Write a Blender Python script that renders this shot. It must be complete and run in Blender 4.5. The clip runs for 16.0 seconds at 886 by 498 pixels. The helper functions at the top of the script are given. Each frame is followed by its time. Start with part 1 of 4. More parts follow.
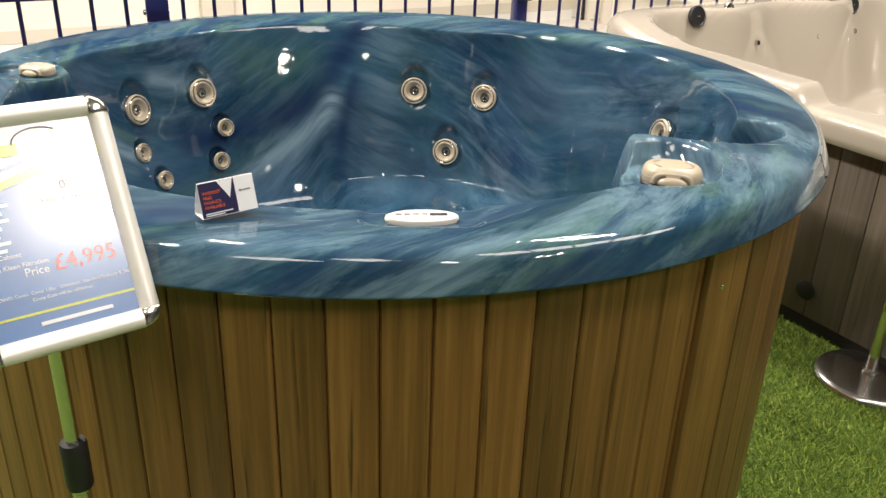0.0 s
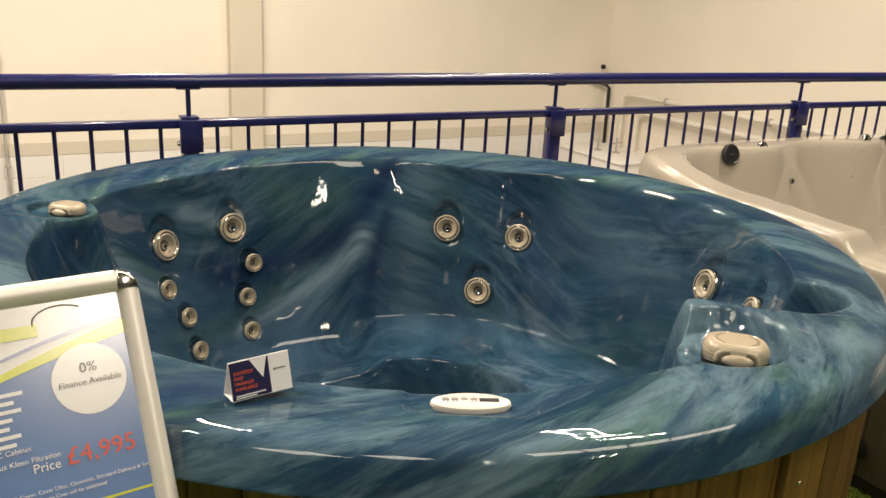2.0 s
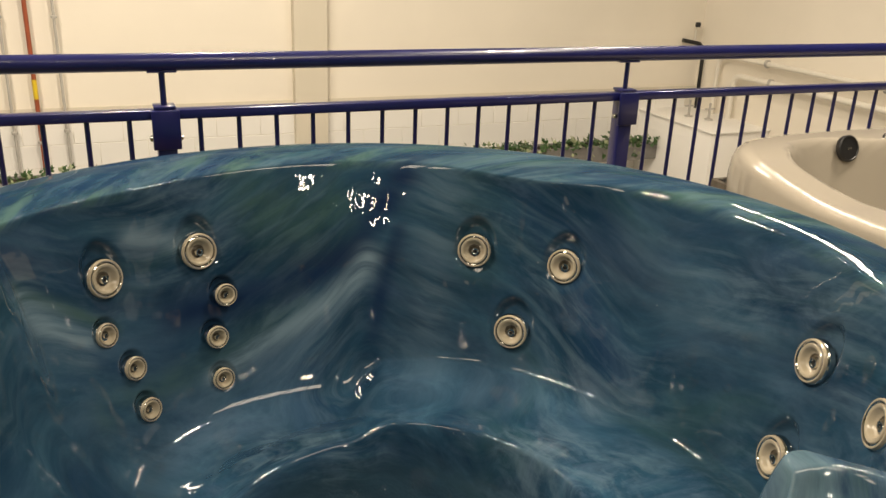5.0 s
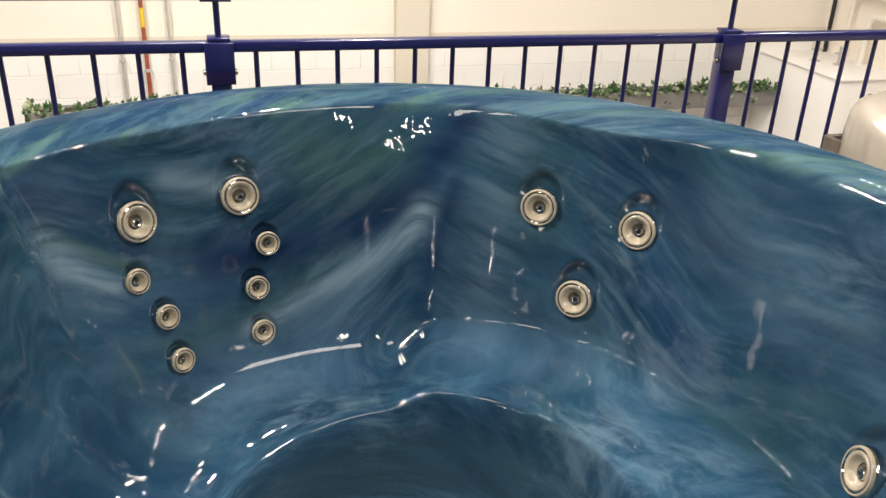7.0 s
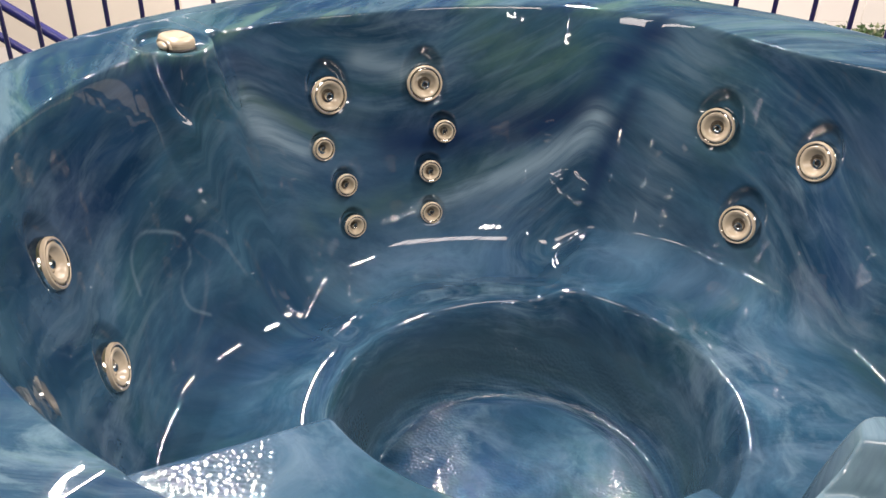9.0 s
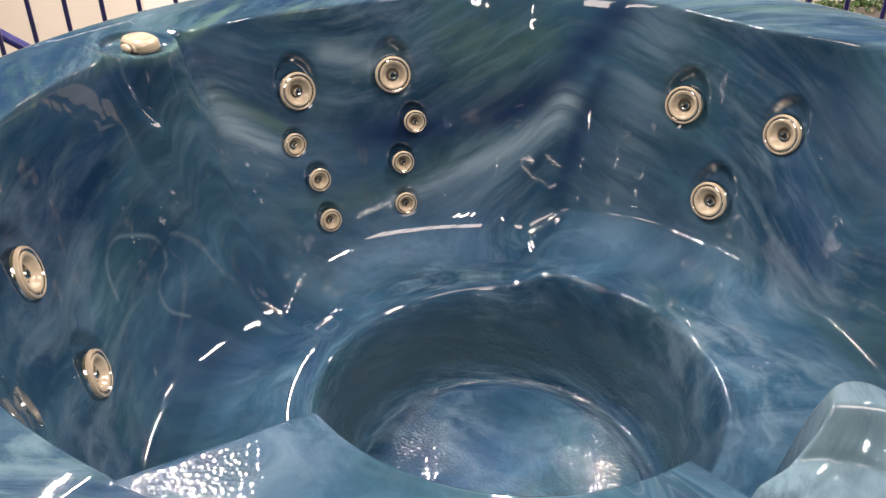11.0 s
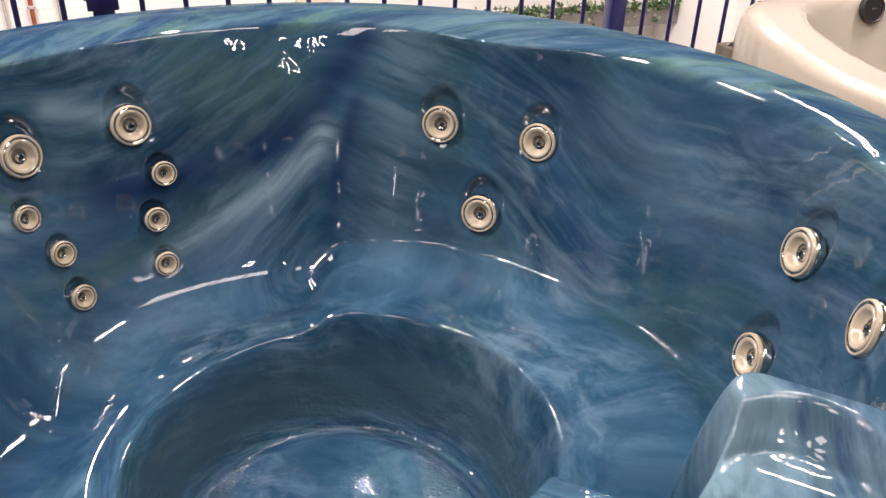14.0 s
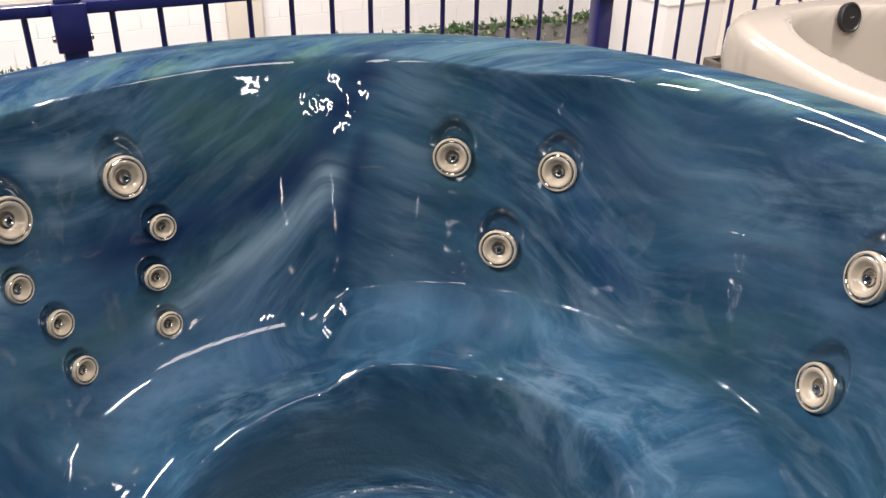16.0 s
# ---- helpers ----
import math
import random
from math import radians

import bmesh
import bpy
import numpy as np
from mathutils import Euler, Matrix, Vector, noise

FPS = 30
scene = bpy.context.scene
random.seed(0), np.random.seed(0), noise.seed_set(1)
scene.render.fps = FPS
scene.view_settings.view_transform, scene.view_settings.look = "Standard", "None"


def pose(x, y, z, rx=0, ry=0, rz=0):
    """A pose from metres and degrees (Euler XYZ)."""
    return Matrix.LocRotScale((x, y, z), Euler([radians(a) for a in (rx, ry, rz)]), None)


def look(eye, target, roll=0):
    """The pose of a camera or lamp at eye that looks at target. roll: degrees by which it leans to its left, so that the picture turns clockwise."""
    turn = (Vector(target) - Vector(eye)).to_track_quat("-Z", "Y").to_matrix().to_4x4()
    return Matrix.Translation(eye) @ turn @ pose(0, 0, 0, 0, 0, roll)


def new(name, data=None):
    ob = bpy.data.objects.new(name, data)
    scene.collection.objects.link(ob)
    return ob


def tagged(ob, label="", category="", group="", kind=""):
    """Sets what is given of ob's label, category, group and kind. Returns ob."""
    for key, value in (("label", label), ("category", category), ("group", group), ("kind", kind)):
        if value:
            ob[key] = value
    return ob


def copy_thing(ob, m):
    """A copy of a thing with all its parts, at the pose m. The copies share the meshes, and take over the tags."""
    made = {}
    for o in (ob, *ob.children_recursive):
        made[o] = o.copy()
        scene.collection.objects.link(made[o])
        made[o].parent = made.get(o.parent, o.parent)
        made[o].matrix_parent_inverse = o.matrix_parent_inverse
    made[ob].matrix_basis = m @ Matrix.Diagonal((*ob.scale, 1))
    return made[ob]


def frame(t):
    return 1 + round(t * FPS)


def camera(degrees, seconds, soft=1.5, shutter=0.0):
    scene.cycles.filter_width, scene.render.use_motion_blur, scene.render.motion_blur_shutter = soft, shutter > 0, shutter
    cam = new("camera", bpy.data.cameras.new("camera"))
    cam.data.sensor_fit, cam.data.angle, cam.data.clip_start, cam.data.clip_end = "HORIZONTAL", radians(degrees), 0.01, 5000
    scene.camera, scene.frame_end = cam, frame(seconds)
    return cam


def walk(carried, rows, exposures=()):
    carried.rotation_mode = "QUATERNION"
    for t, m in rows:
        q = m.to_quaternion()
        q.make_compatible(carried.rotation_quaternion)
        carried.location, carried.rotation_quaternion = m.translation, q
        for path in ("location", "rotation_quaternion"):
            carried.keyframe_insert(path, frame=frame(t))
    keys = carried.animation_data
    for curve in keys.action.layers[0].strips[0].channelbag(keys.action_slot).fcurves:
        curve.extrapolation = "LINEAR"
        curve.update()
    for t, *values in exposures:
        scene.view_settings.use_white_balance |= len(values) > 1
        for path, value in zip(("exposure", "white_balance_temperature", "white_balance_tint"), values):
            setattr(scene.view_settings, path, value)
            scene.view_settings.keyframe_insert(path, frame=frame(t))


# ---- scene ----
cam = camera(55.7, 16.0)
PATH = [
    (0, (0.147, -1.943, 1.375), (0.165, -0.126, 0.538), 2.0),
    (0.5, (0.121, -1.934, 1.384), (0.126, -0.101, 0.584), 1.8),
    (1, (0.095, -1.92, 1.395), (0.095, -0.064, 0.65), 1.7),
    (1.5, (0.082, -1.89, 1.414), (0.088, -0.005, 0.745), 2.4),
    (2, (0.095, -1.819, 1.429), (0.064, 0.09, 0.833), 3.0),
    (2.2, (0.117, -1.772, 1.429), (0.059, 0.141, 0.848), 2.9),
    (2.5, (0.153, -1.691, 1.436), (0.057, 0.223, 0.863), 3.0),
    (3, (0.214, -1.595, 1.431), (0.052, 0.31, 0.845), 2.6),
    (3.2, (0.213, -1.564, 1.448), (0.026, 0.329, 0.829), 2.7),
    (5.3, (0.229, -1.186, 1.44), (-0.018, 0.666, 0.726), 2.2),
    (5.5, (0.25, -1.166, 1.436), (-0.046, 0.674, 0.711), 2.6),
    (6, (0.319, -1.144, 1.427), (-0.141, 0.654, 0.681), 1.9),
    (6.5, (0.316, -1.077, 1.419), (-0.168, 0.7, 0.64), 1.3),
    (7, (0.299, -1.03, 1.418), (-0.155, 0.723, 0.569), 2.2),
    (7.5, (0.376, -1.032, 1.403), (-0.142, 0.665, 0.48), 3.0),
    (8, (0.443, -1.047, 1.395), (-0.215, 0.571, 0.42), 2.9),
    (8.5, (0.496, -1.048, 1.392), (-0.359, 0.463, 0.398), 2.5),
    (8.7, (0.502, -1.051, 1.396), (-0.42, 0.411, 0.39), 2.4),
    (10.8, (0.513, -1.057, 1.404), (-0.403, 0.378, 0.355), -0.3),
    (11, (0.512, -1.057, 1.403), (-0.368, 0.407, 0.363), -0.1),
    (11.5, (0.502, -1.051, 1.396), (-0.276, 0.481, 0.373), 0.5),
    (12, (0.471, -1.058, 1.394), (-0.187, 0.539, 0.386), 0.8),
    (12.5, (0.438, -1.06, 1.396), (-0.098, 0.585, 0.394), 0.7),
    (13, (0.381, -1.074, 1.404), (-0.024, 0.611, 0.405), 1.1),
    (13.5, (0.334, -1.053, 1.398), (0.042, 0.658, 0.404), 1.3),
    (14, (0.332, -1.039, 1.392), (0.086, 0.685, 0.408), 2.0),
    (14.5, (0.353, -1.022, 1.392), (0.089, 0.704, 0.418), 2.9),
    (15, (0.343, -1.003, 1.386), (0.048, 0.725, 0.424), 2.9),
    (15.5, (0.267, -0.982, 1.377), (0.011, 0.757, 0.422), 2.6),
    (16, (0.128, -0.948, 1.385), (0.043, 0.811, 0.437), 1.1),
]
EXPOSURES = [(0.0, 0.42, 6450, 14), (0.5, 0.31, 6300, 13), (1.0, -0.03, 6600, 14), (1.5, -0.15, 6900, 14), (2.0, -0.14, 7200, 13), (3.0, -0.32, 7700, 10), (5.5, -0.12, 7200, 12), (7.0, 0.28, 6400, 14), (7.5, 0.42, 6350, 16), (8.0, 0.63, 6250, 18), (8.5, 0.50, 6350, 20), (11.0, 0.55, 6800, 24), (12.5, 0.57, 6700, 26), (14.5, 0.43, 6250, 24), (16.0, 0.36, 6050, 21)]
walk(cam, [(t, look(eye, target, roll)) for t, eye, target, roll in PATH], EXPOSURES)

# ---- light ----
world = bpy.data.worlds.new("showroom")
scene.world = world
world.use_nodes = True
world.node_tree.nodes["Background"].inputs[0].default_value = (1.0, 0.9, 0.75, 1)
world.node_tree.nodes["Background"].inputs[1].default_value = 0.006
LAMP_WATTS = 40.0
LAMP_COLOUR = (1.0, 0.93, 0.82)
LIGHTS = [  # u, v, turn, tubes, share, length: fittings out of view over the showroom and the stairwell
    (-2.4, 3.2, 0, 2, 6.8, 1.2), (0.45, 4.4, 0, 1, 5.4, 1.2), (3.6, 3.4, 0, 2, 3.4, 1.2),
    # the first two are added, unseen, to brighten the seats
    (-2.5, 0.6, 0, 2, 5.6, 1.2), (2.4, 0.6, 0, 2, 4.2, 1.2), (1.3, -5.5, 0, 3, 2.6, 1.2), (-0.7, -4.4, 0, 1, 0.45, 0.9),
]
PANELS = (-2.3, 0.63, (-5, -4, -2, 1, 2, 3, 4, 5), 0.46)  # a row of glowing panels behind the viewer: v, pitch along u, which are fitted, share of each
# the showroom is set square to its guard rail: U runs along it, V across it
U, V = Vector((0.866, 0.5, 0)), Vector((-0.5, 0.866, 0))
TURN = 30.0


def uv(u, v, z=0.0):
    p = U * u + V * v
    return Vector((p.x, p.y, z))


# ---- materials ----
def material(name):
    m = bpy.data.materials.new(name)
    m.use_nodes = True
    nt = m.node_tree
    return m, nt, nt.nodes["Principled BSDF"]


def node(nt, kind, **values):
    n = nt.nodes.new(kind)
    for key, value in values.items():
        if key in n.inputs:
            n.inputs[key].default_value = value
    return n


def ramp(nt, stops, source):
    n = nt.nodes.new("ShaderNodeValToRGB")
    e = n.color_ramp.elements
    while len(e) < len(stops):
        e.new(0.5)
    for slot, (pos, col) in zip(e, stops):
        slot.position = pos
        slot.color = (*col, 1)
    nt.links.new(source, n.inputs[0])
    return n


def noise_node(nt, vector, scale, detail=4, rough=0.5, warp=0.0):
    n = node(nt, "ShaderNodeTexNoise", Scale=scale, Detail=detail, Roughness=rough, Distortion=warp)
    nt.links.new(vector, n.inputs["Vector"])
    return n


def mapped(nt, vector, scale=(1, 1, 1), rot=(0, 0, 0), loc=(0, 0, 0)):
    n = nt.nodes.new("ShaderNodeMapping")
    n.inputs["Scale"].default_value = scale
    n.inputs["Rotation"].default_value = [radians(a) for a in rot]
    n.inputs["Location"].default_value = loc
    nt.links.new(vector, n.inputs["Vector"])
    return n.outputs[0]


def mix(nt, kind, a, b, f):
    n = nt.nodes.new("ShaderNodeMix")
    n.data_type = "RGBA"
    n.blend_type = kind
    for sock, val in ((n.inputs[0], f), (n.inputs[6], a), (n.inputs[7], b)):
        if isinstance(val, bpy.types.NodeSocket):
            nt.links.new(val, sock)
        else:
            sock.default_value = val if sock.type == "VALUE" else (*val, 1)
    return n.outputs[2]


def bump(nt, bsdf, height, strength, distance):
    n = node(nt, "ShaderNodeBump", Strength=strength, Distance=distance)
    nt.links.new(height, n.inputs["Height"])
    nt.links.new(n.outputs[0], bsdf.inputs["Normal"])


def coords(nt, which="Object"):
    return nt.nodes.new("ShaderNodeTexCoord").outputs[which]


def plain(name, colour, rough=0.5, metal=0.0, coat=0.0, grain=0.0, scale=60.0, vary=0.12):
    m, nt, b = material(name)
    b.inputs["Roughness"].default_value = rough
    b.inputs["Metallic"].default_value = metal
    b.inputs["Coat Weight"].default_value = coat
    c = coords(nt)
    n = noise_node(nt, c, scale * 0.12, 5)
    lo, hi = [x * (1 - vary) for x in colour], [min(1, x * (1 + vary)) for x in colour]
    r = ramp(nt, [(0.3, lo), (0.7, hi)], n.outputs[0])
    nt.links.new(r.outputs[0], b.inputs["Base Color"])
    if grain:
        bump(nt, b, noise_node(nt, c, scale, 4).outputs[0], grain, 0.002)
    return m


def acrylic():
    """Swirled blue and green bath acrylic, drawn along the way the sheet was pulled."""
    m, nt, b = material("marbled_acrylic")
    b.inputs["Roughness"].default_value = 0.018
    b.inputs["IOR"].default_value = 1.47

    def attr(name, out):
        a = nt.nodes.new("ShaderNodeAttribute")
        a.attribute_name = name
        return a.outputs[out]

    def drift(vec, amount, scale):
        big = noise_node(nt, vec, scale, 2, 0.5)
        n = nt.nodes.new("ShaderNodeVectorMath")
        n.operation = "MULTIPLY_ADD"
        nt.links.new(big.outputs["Color"], n.inputs[0])
        n.inputs[1].default_value = (amount,) * 3
        nt.links.new(vec, n.inputs[2])
        return n.outputs[0]

    inner = drift(drift(attr("flow", "Vector"), 0.10, 2.2), 0.035, 7.0)
    rim, over = drift(drift(attr("rimflow", "Vector"), 0.26, 2.4), 0.05, 10.0), attr("over", "Fac")

    def streaks(si, sr, detail, rough, loc, swirl=0.0):
        a = noise_node(nt, mapped(nt, inner, si, (0, 0, 0), loc), 1.0, detail, rough, swirl).outputs[0]
        c = noise_node(nt, mapped(nt, rim, sr, (0, 0, 0), loc), 1.0, detail, rough).outputs[0]
        n = nt.nodes.new("ShaderNodeMix")
        for sock, val in ((n.inputs[0], over), (n.inputs[2], a), (n.inputs[3], c)):
            nt.links.new(val, sock)
        return n.outputs[0]

    tone = streaks((2.4, 2.4, 6.0), (4.0, 4.0, 10.0), 10, 0.64, (0.0, 0.0, 0.0), 0.5)
    base = ramp(nt, [(0.34, (0.005, 0.021, 0.046)), (0.46, (0.010, 0.035, 0.066)), (0.57, (0.018, 0.055, 0.094)), (0.70, (0.036, 0.090, 0.138))], tone)
    hue = streaks((2.0, 2.0, 4.6), (4.2, 4.2, 9.0), 6, 0.58, (3.1, 1.7, 0.4), 0.4)
    green = ramp(nt, [(0.54, (0, 0, 0)), (0.74, (0.6, 0.6, 0.6))], hue)
    c1 = mix(nt, "MIX", base.outputs[0], (0.022, 0.064, 0.066), green.outputs[0])
    blue = ramp(nt, [(0.30, (0.6, 0.6, 0.6)), (0.47, (0, 0, 0))], hue)
    c2 = mix(nt, "MIX", c1, (0.014, 0.038, 0.092), blue.outputs[0])
    # fine drawn wisps and patches of smoke, both only here and there
    where = noise_node(nt, mapped(nt, inner, (1.0, 1.0, 1.6), (0, 0, 0), (2.0, 9.0, 4.0)), 2.6, 2, 0.5).outputs[0]
    here = ramp(nt, [(0.40, (0.22, 0.22, 0.22)), (0.62, (1, 1, 1))], where).outputs[0]
    fine = streaks((8.0, 8.0, 34.0), (26, 26, 3.0), 6, 0.6, (5.0, 2.0, 1.0), 0.6)
    f = ramp(nt, [(0.47, (0, 0, 0)), (0.70, (0.46, 0.46, 0.46))], fine)
    c3 = mix(nt, "MIX", c2, (0.10, 0.16, 0.20), mix(nt, "MULTIPLY", f.outputs[0], here, 1.0))
    veil = streaks((5.0, 5.0, 8.0), (8.0, 8.0, 14.0), 10, 0.66, (7.0, 2.0, 5.0), 0.9)
    v = ramp(nt, [(0.46, (0, 0, 0)), (0.70, (0.40, 0.40, 0.40))], veil)
    c4 = mix(nt, "MIX", c3, (0.11, 0.17, 0.24), mix(nt, "MULTIPLY", v.outputs[0], here, 1.0))
    # the strokes that the stretched sheet shows, a few holding light or shade, frayed along the draw
    fray = ramp(nt, [(0.36, (0.12, 0.12, 0.12)), (0.60, (1, 1, 1))], streaks((4.0, 4.0, 30.0), (3, 3, 3), 6, 0.62, (1.0, 6.0, 3.0))).outputs[0]
    soft_fray = ramp(nt, [(0.30, (0.55, 0.55, 0.55)), (0.60, (1, 1, 1))], streaks((2.0, 2.0, 14.0), (3, 3, 3), 4, 0.55, (4.0, 3.0, 8.0))).outputs[0]
    smoke = ramp(nt, [(0.36, (0.1, 0.1, 0.1)), (0.68, (1, 1, 1))], noise_node(nt, mapped(nt, inner, (6.0, 6.0, 14.0), (0, 0, 0), (2.0, 5.0, 1.0)), 1.0, 8, 0.68).outputs[0]).outputs[0]
    for colour, name, frayed in (((0.006, 0.017, 0.050), "navy", soft_fray), ((0.036, 0.078, 0.064), "green", smoke), ((0.130, 0.195, 0.245), "pale", fray), ((0.056, 0.104, 0.160), "mist", smoke)):
        c4 = mix(nt, "MIX", c4, colour, mix(nt, "MULTIPLY", attr(name, "Fac"), frayed, 1.0))
    # broad pale and dark patches where the sheet rolls over the rim, the pale ones weaker far off
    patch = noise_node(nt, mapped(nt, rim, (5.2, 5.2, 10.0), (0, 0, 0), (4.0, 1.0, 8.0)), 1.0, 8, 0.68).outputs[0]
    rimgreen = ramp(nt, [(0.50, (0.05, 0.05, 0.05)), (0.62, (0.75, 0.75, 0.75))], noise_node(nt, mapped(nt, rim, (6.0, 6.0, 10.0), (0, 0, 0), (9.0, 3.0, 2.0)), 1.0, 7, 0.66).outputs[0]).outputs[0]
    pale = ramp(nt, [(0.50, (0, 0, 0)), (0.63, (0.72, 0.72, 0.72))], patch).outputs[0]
    dark = ramp(nt, [(0.36, (0.9, 0.9, 0.9)), (0.50, (0, 0, 0))], patch).outputs[0]
    c4 = mix(nt, "MIX", c4, (0.050, 0.105, 0.092), mix(nt, "MULTIPLY", rimgreen, over, 1.0))
    c4 = mix(nt, "MIX", c4, (0.125, 0.205, 0.250), mix(nt, "MULTIPLY", mix(nt, "MULTIPLY", pale, attr("near_pale", "Fac"), 1.0), over, 1.0))
    c4 = mix(nt, "MIX", c4, (0.010, 0.030, 0.072), mix(nt, "MULTIPLY", dark, over, 1.0))
    # the well's wall keeps one even tone, with some recess shade put into the colour
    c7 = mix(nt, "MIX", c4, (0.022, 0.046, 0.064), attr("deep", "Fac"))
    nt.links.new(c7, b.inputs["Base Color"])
    # slow waviness of the moulding everywhere, pebbled grip on the trodden faces
    obj = coords(nt)
    slow = noise_node(nt, obj, 11.0, 1, 0.5)
    ripple = noise_node(nt, obj, 34.0, 0, 0.5)
    pebble = noise_node(nt, obj, 150, 0, 0.5)
    crease = noise_node(nt, obj, 15.0, 2, 0.4)
    specks = node(nt, "ShaderNodeTexVoronoi", Scale=30.0)
    nt.links.new(obj, specks.inputs["Vector"])
    dots = ramp(nt, [(0.0, (0.55, 0.55, 0.55)), (0.05, (0, 0, 0))], specks.outputs["Distance"])

    def plus(a, k, c):
        n = nt.nodes.new("ShaderNodeMath")
        n.operation = "MULTIPLY_ADD"
        nt.links.new(a, n.inputs[0])
        if isinstance(k, float):
            n.inputs[1].default_value = k
        else:
            nt.links.new(k, n.inputs[1])
        nt.links.new(c, n.inputs[2])
        return n.outputs[0]

    height = plus(pebble.outputs[0], attr("grip", "Fac"), plus(dots.outputs[0], 1.0, plus(crease.outputs[0], attr("wavy", "Fac"), plus(ripple.outputs[0], 0.45, slow.outputs[0]))))
    bump(nt, b, height, 0.09, 0.006)
    return m


def planks_wood(name, lo, mid, hi, dark):
    """Wood-look boards, grain along z, a tone of its own for every board."""
    m, nt, b = material(name)
    b.inputs["Roughness"].default_value = 0.42
    info = nt.nodes.new("ShaderNodeObjectInfo")
    c = coords(nt)
    off = nt.nodes.new("ShaderNodeVectorMath")
    off.operation = "MULTIPLY_ADD"
    nt.links.new(info.outputs["Random"], off.inputs[0])
    off.inputs[1].default_value = (31, 17, 9)
    nt.links.new(c, off.inputs[2])
    p = off.outputs[0]
    grain = noise_node(nt, mapped(nt, p, (60, 60, 1.6)), 1.0, 6, 0.65, 0.3)
    r = ramp(nt, [(0.25, lo), (0.5, mid), (0.75, hi)], grain.outputs[0])
    fleck = noise_node(nt, mapped(nt, p, (110, 110, 3.2), (0, 0, 0), (5, 3, 1)), 1.0, 3, 0.55, 0.2)
    f = ramp(nt, [(0.62, (0, 0, 0)), (0.72, (0.8, 0.8, 0.8))], fleck.outputs[0])
    c1 = mix(nt, "MIX", r.outputs[0], dark, f.outputs[0])
    tone = ramp(nt, [(0.0, (0.62, 0.62, 0.62)), (1.0, (1.1, 1.05, 1.0))], info.outputs["Random"])
    c2 = mix(nt, "MULTIPLY", c1, tone.outputs[0], 1.0)
    nt.links.new(c2, b.inputs["Base Color"])
    bump(nt, b, grain.outputs[0], 0.25, 0.0015)
    return m


def turf():
    m, nt, b = material("artificial_turf")
    b.inputs["Roughness"].default_value = 0.75
    geo = nt.nodes.new("ShaderNodeNewGeometry")
    r = ramp(nt, [(0.0, (0.065, 0.13, 0.012)), (0.5, (0.165, 0.265, 0.022)), (1.0, (0.38, 0.46, 0.07))], geo.outputs["Random Per Island"])
    nt.links.new(r.outputs[0], b.inputs["Base Color"])
    return m


def turf_mat():
    m, nt, b = material("turf_backing")
    b.inputs["Roughness"].default_value = 0.9
    c = coords(nt)
    n = noise_node(nt, c, 170, 3, 0.7)
    r = ramp(nt, [(0.3, (0.035, 0.075, 0.006)), (0.55, (0.11, 0.19, 0.016)), (0.75, (0.22, 0.32, 0.04))], n.outputs[0])
    nt.links.new(r.outputs[0], b.inputs["Base Color"])
    bump(nt, b, n.outputs[0], 0.9, 0.02)
    return m


def wall_paint(name, colour):
    m, nt, b = material(name)
    b.inputs["Roughness"].default_value = 0.6
    c = coords(nt)
    n = noise_node(nt, c, 0.9, 4)
    r = ramp(nt, [(0.3, [x * 0.93 for x in colour]), (0.7, colour)], n.outputs[0])
    nt.links.new(r.outputs[0], b.inputs["Base Color"])
    bump(nt, b, noise_node(nt, c, 55, 5, 0.6).outputs[0], 0.25, 0.004)
    return m


ACRYLIC = acrylic()
CEDAR = planks_wood("brown_board", (0.104, 0.051, 0.013), (0.208, 0.105, 0.028), (0.330, 0.178, 0.053), (0.026, 0.014, 0.006))
GREY_BOARD = planks_wood("grey_board", (0.10, 0.085, 0.065), (0.16, 0.135, 0.105), (0.22, 0.19, 0.15), (0.05, 0.04, 0.03))
DARK_BASE = plain("black_plastic", (0.012, 0.012, 0.012), 0.5)
DIAL_SHADE = plain("dial_shade_brown", (0.16, 0.12, 0.08), 0.4, vary=0.03)
BEIGE = plain("beige_plastic", (0.40, 0.342, 0.250), 0.22, coat=0.5, vary=0.04)
# the same beige darkened for hollows: their shade is put into the colour
SHADED_BEIGE = plain("shaded_beige_plastic", (0.12, 0.095, 0.065), 0.35, vary=0.05)
CHROME = plain("chrome", (0.72, 0.70, 0.66), 0.09, 1.0, vary=0.03)
STEEL = plain("brushed_steel", (0.55, 0.54, 0.52), 0.25, 1.0, vary=0.08, grain=0.05, scale=200)
SILVER = plain("anodised_aluminium", (0.84, 0.81, 0.75), 0.42, 0.35, vary=0.03, grain=0.04, scale=300)
NAVY = plain("navy_gloss_paint", (0.010, 0.012, 0.088), 0.28, coat=0.4, vary=0.1, grain=0.05, scale=90)
WHITE_ACRYLIC = plain("cream_acrylic", (0.36, 0.322, 0.266), 0.08, coat=0.3, vary=0.02, scale=20)
BLACK = plain("black_rubber", (0.01, 0.01, 0.011), 0.45)
DARK_HOLE = plain("dark_opening", (0.006, 0.006, 0.006), 0.6)
WALL = wall_paint("cream_wall_paint", (0.82, 0.76, 0.66))
WHITE_WALL = wall_paint("white_wall_paint", (0.84, 0.82, 0.78))
GREY_WALL = wall_paint("greyed_wall_paint", (0.72, 0.68, 0.60))
PILASTER_PAINT = wall_paint("dull_cream_paint", (0.66, 0.605, 0.50))
# unseen ceiling: grey set for fill from above and for rim reflections
CEILING = wall_paint("ceiling_fill_grey", (0.36, 0.355, 0.345))
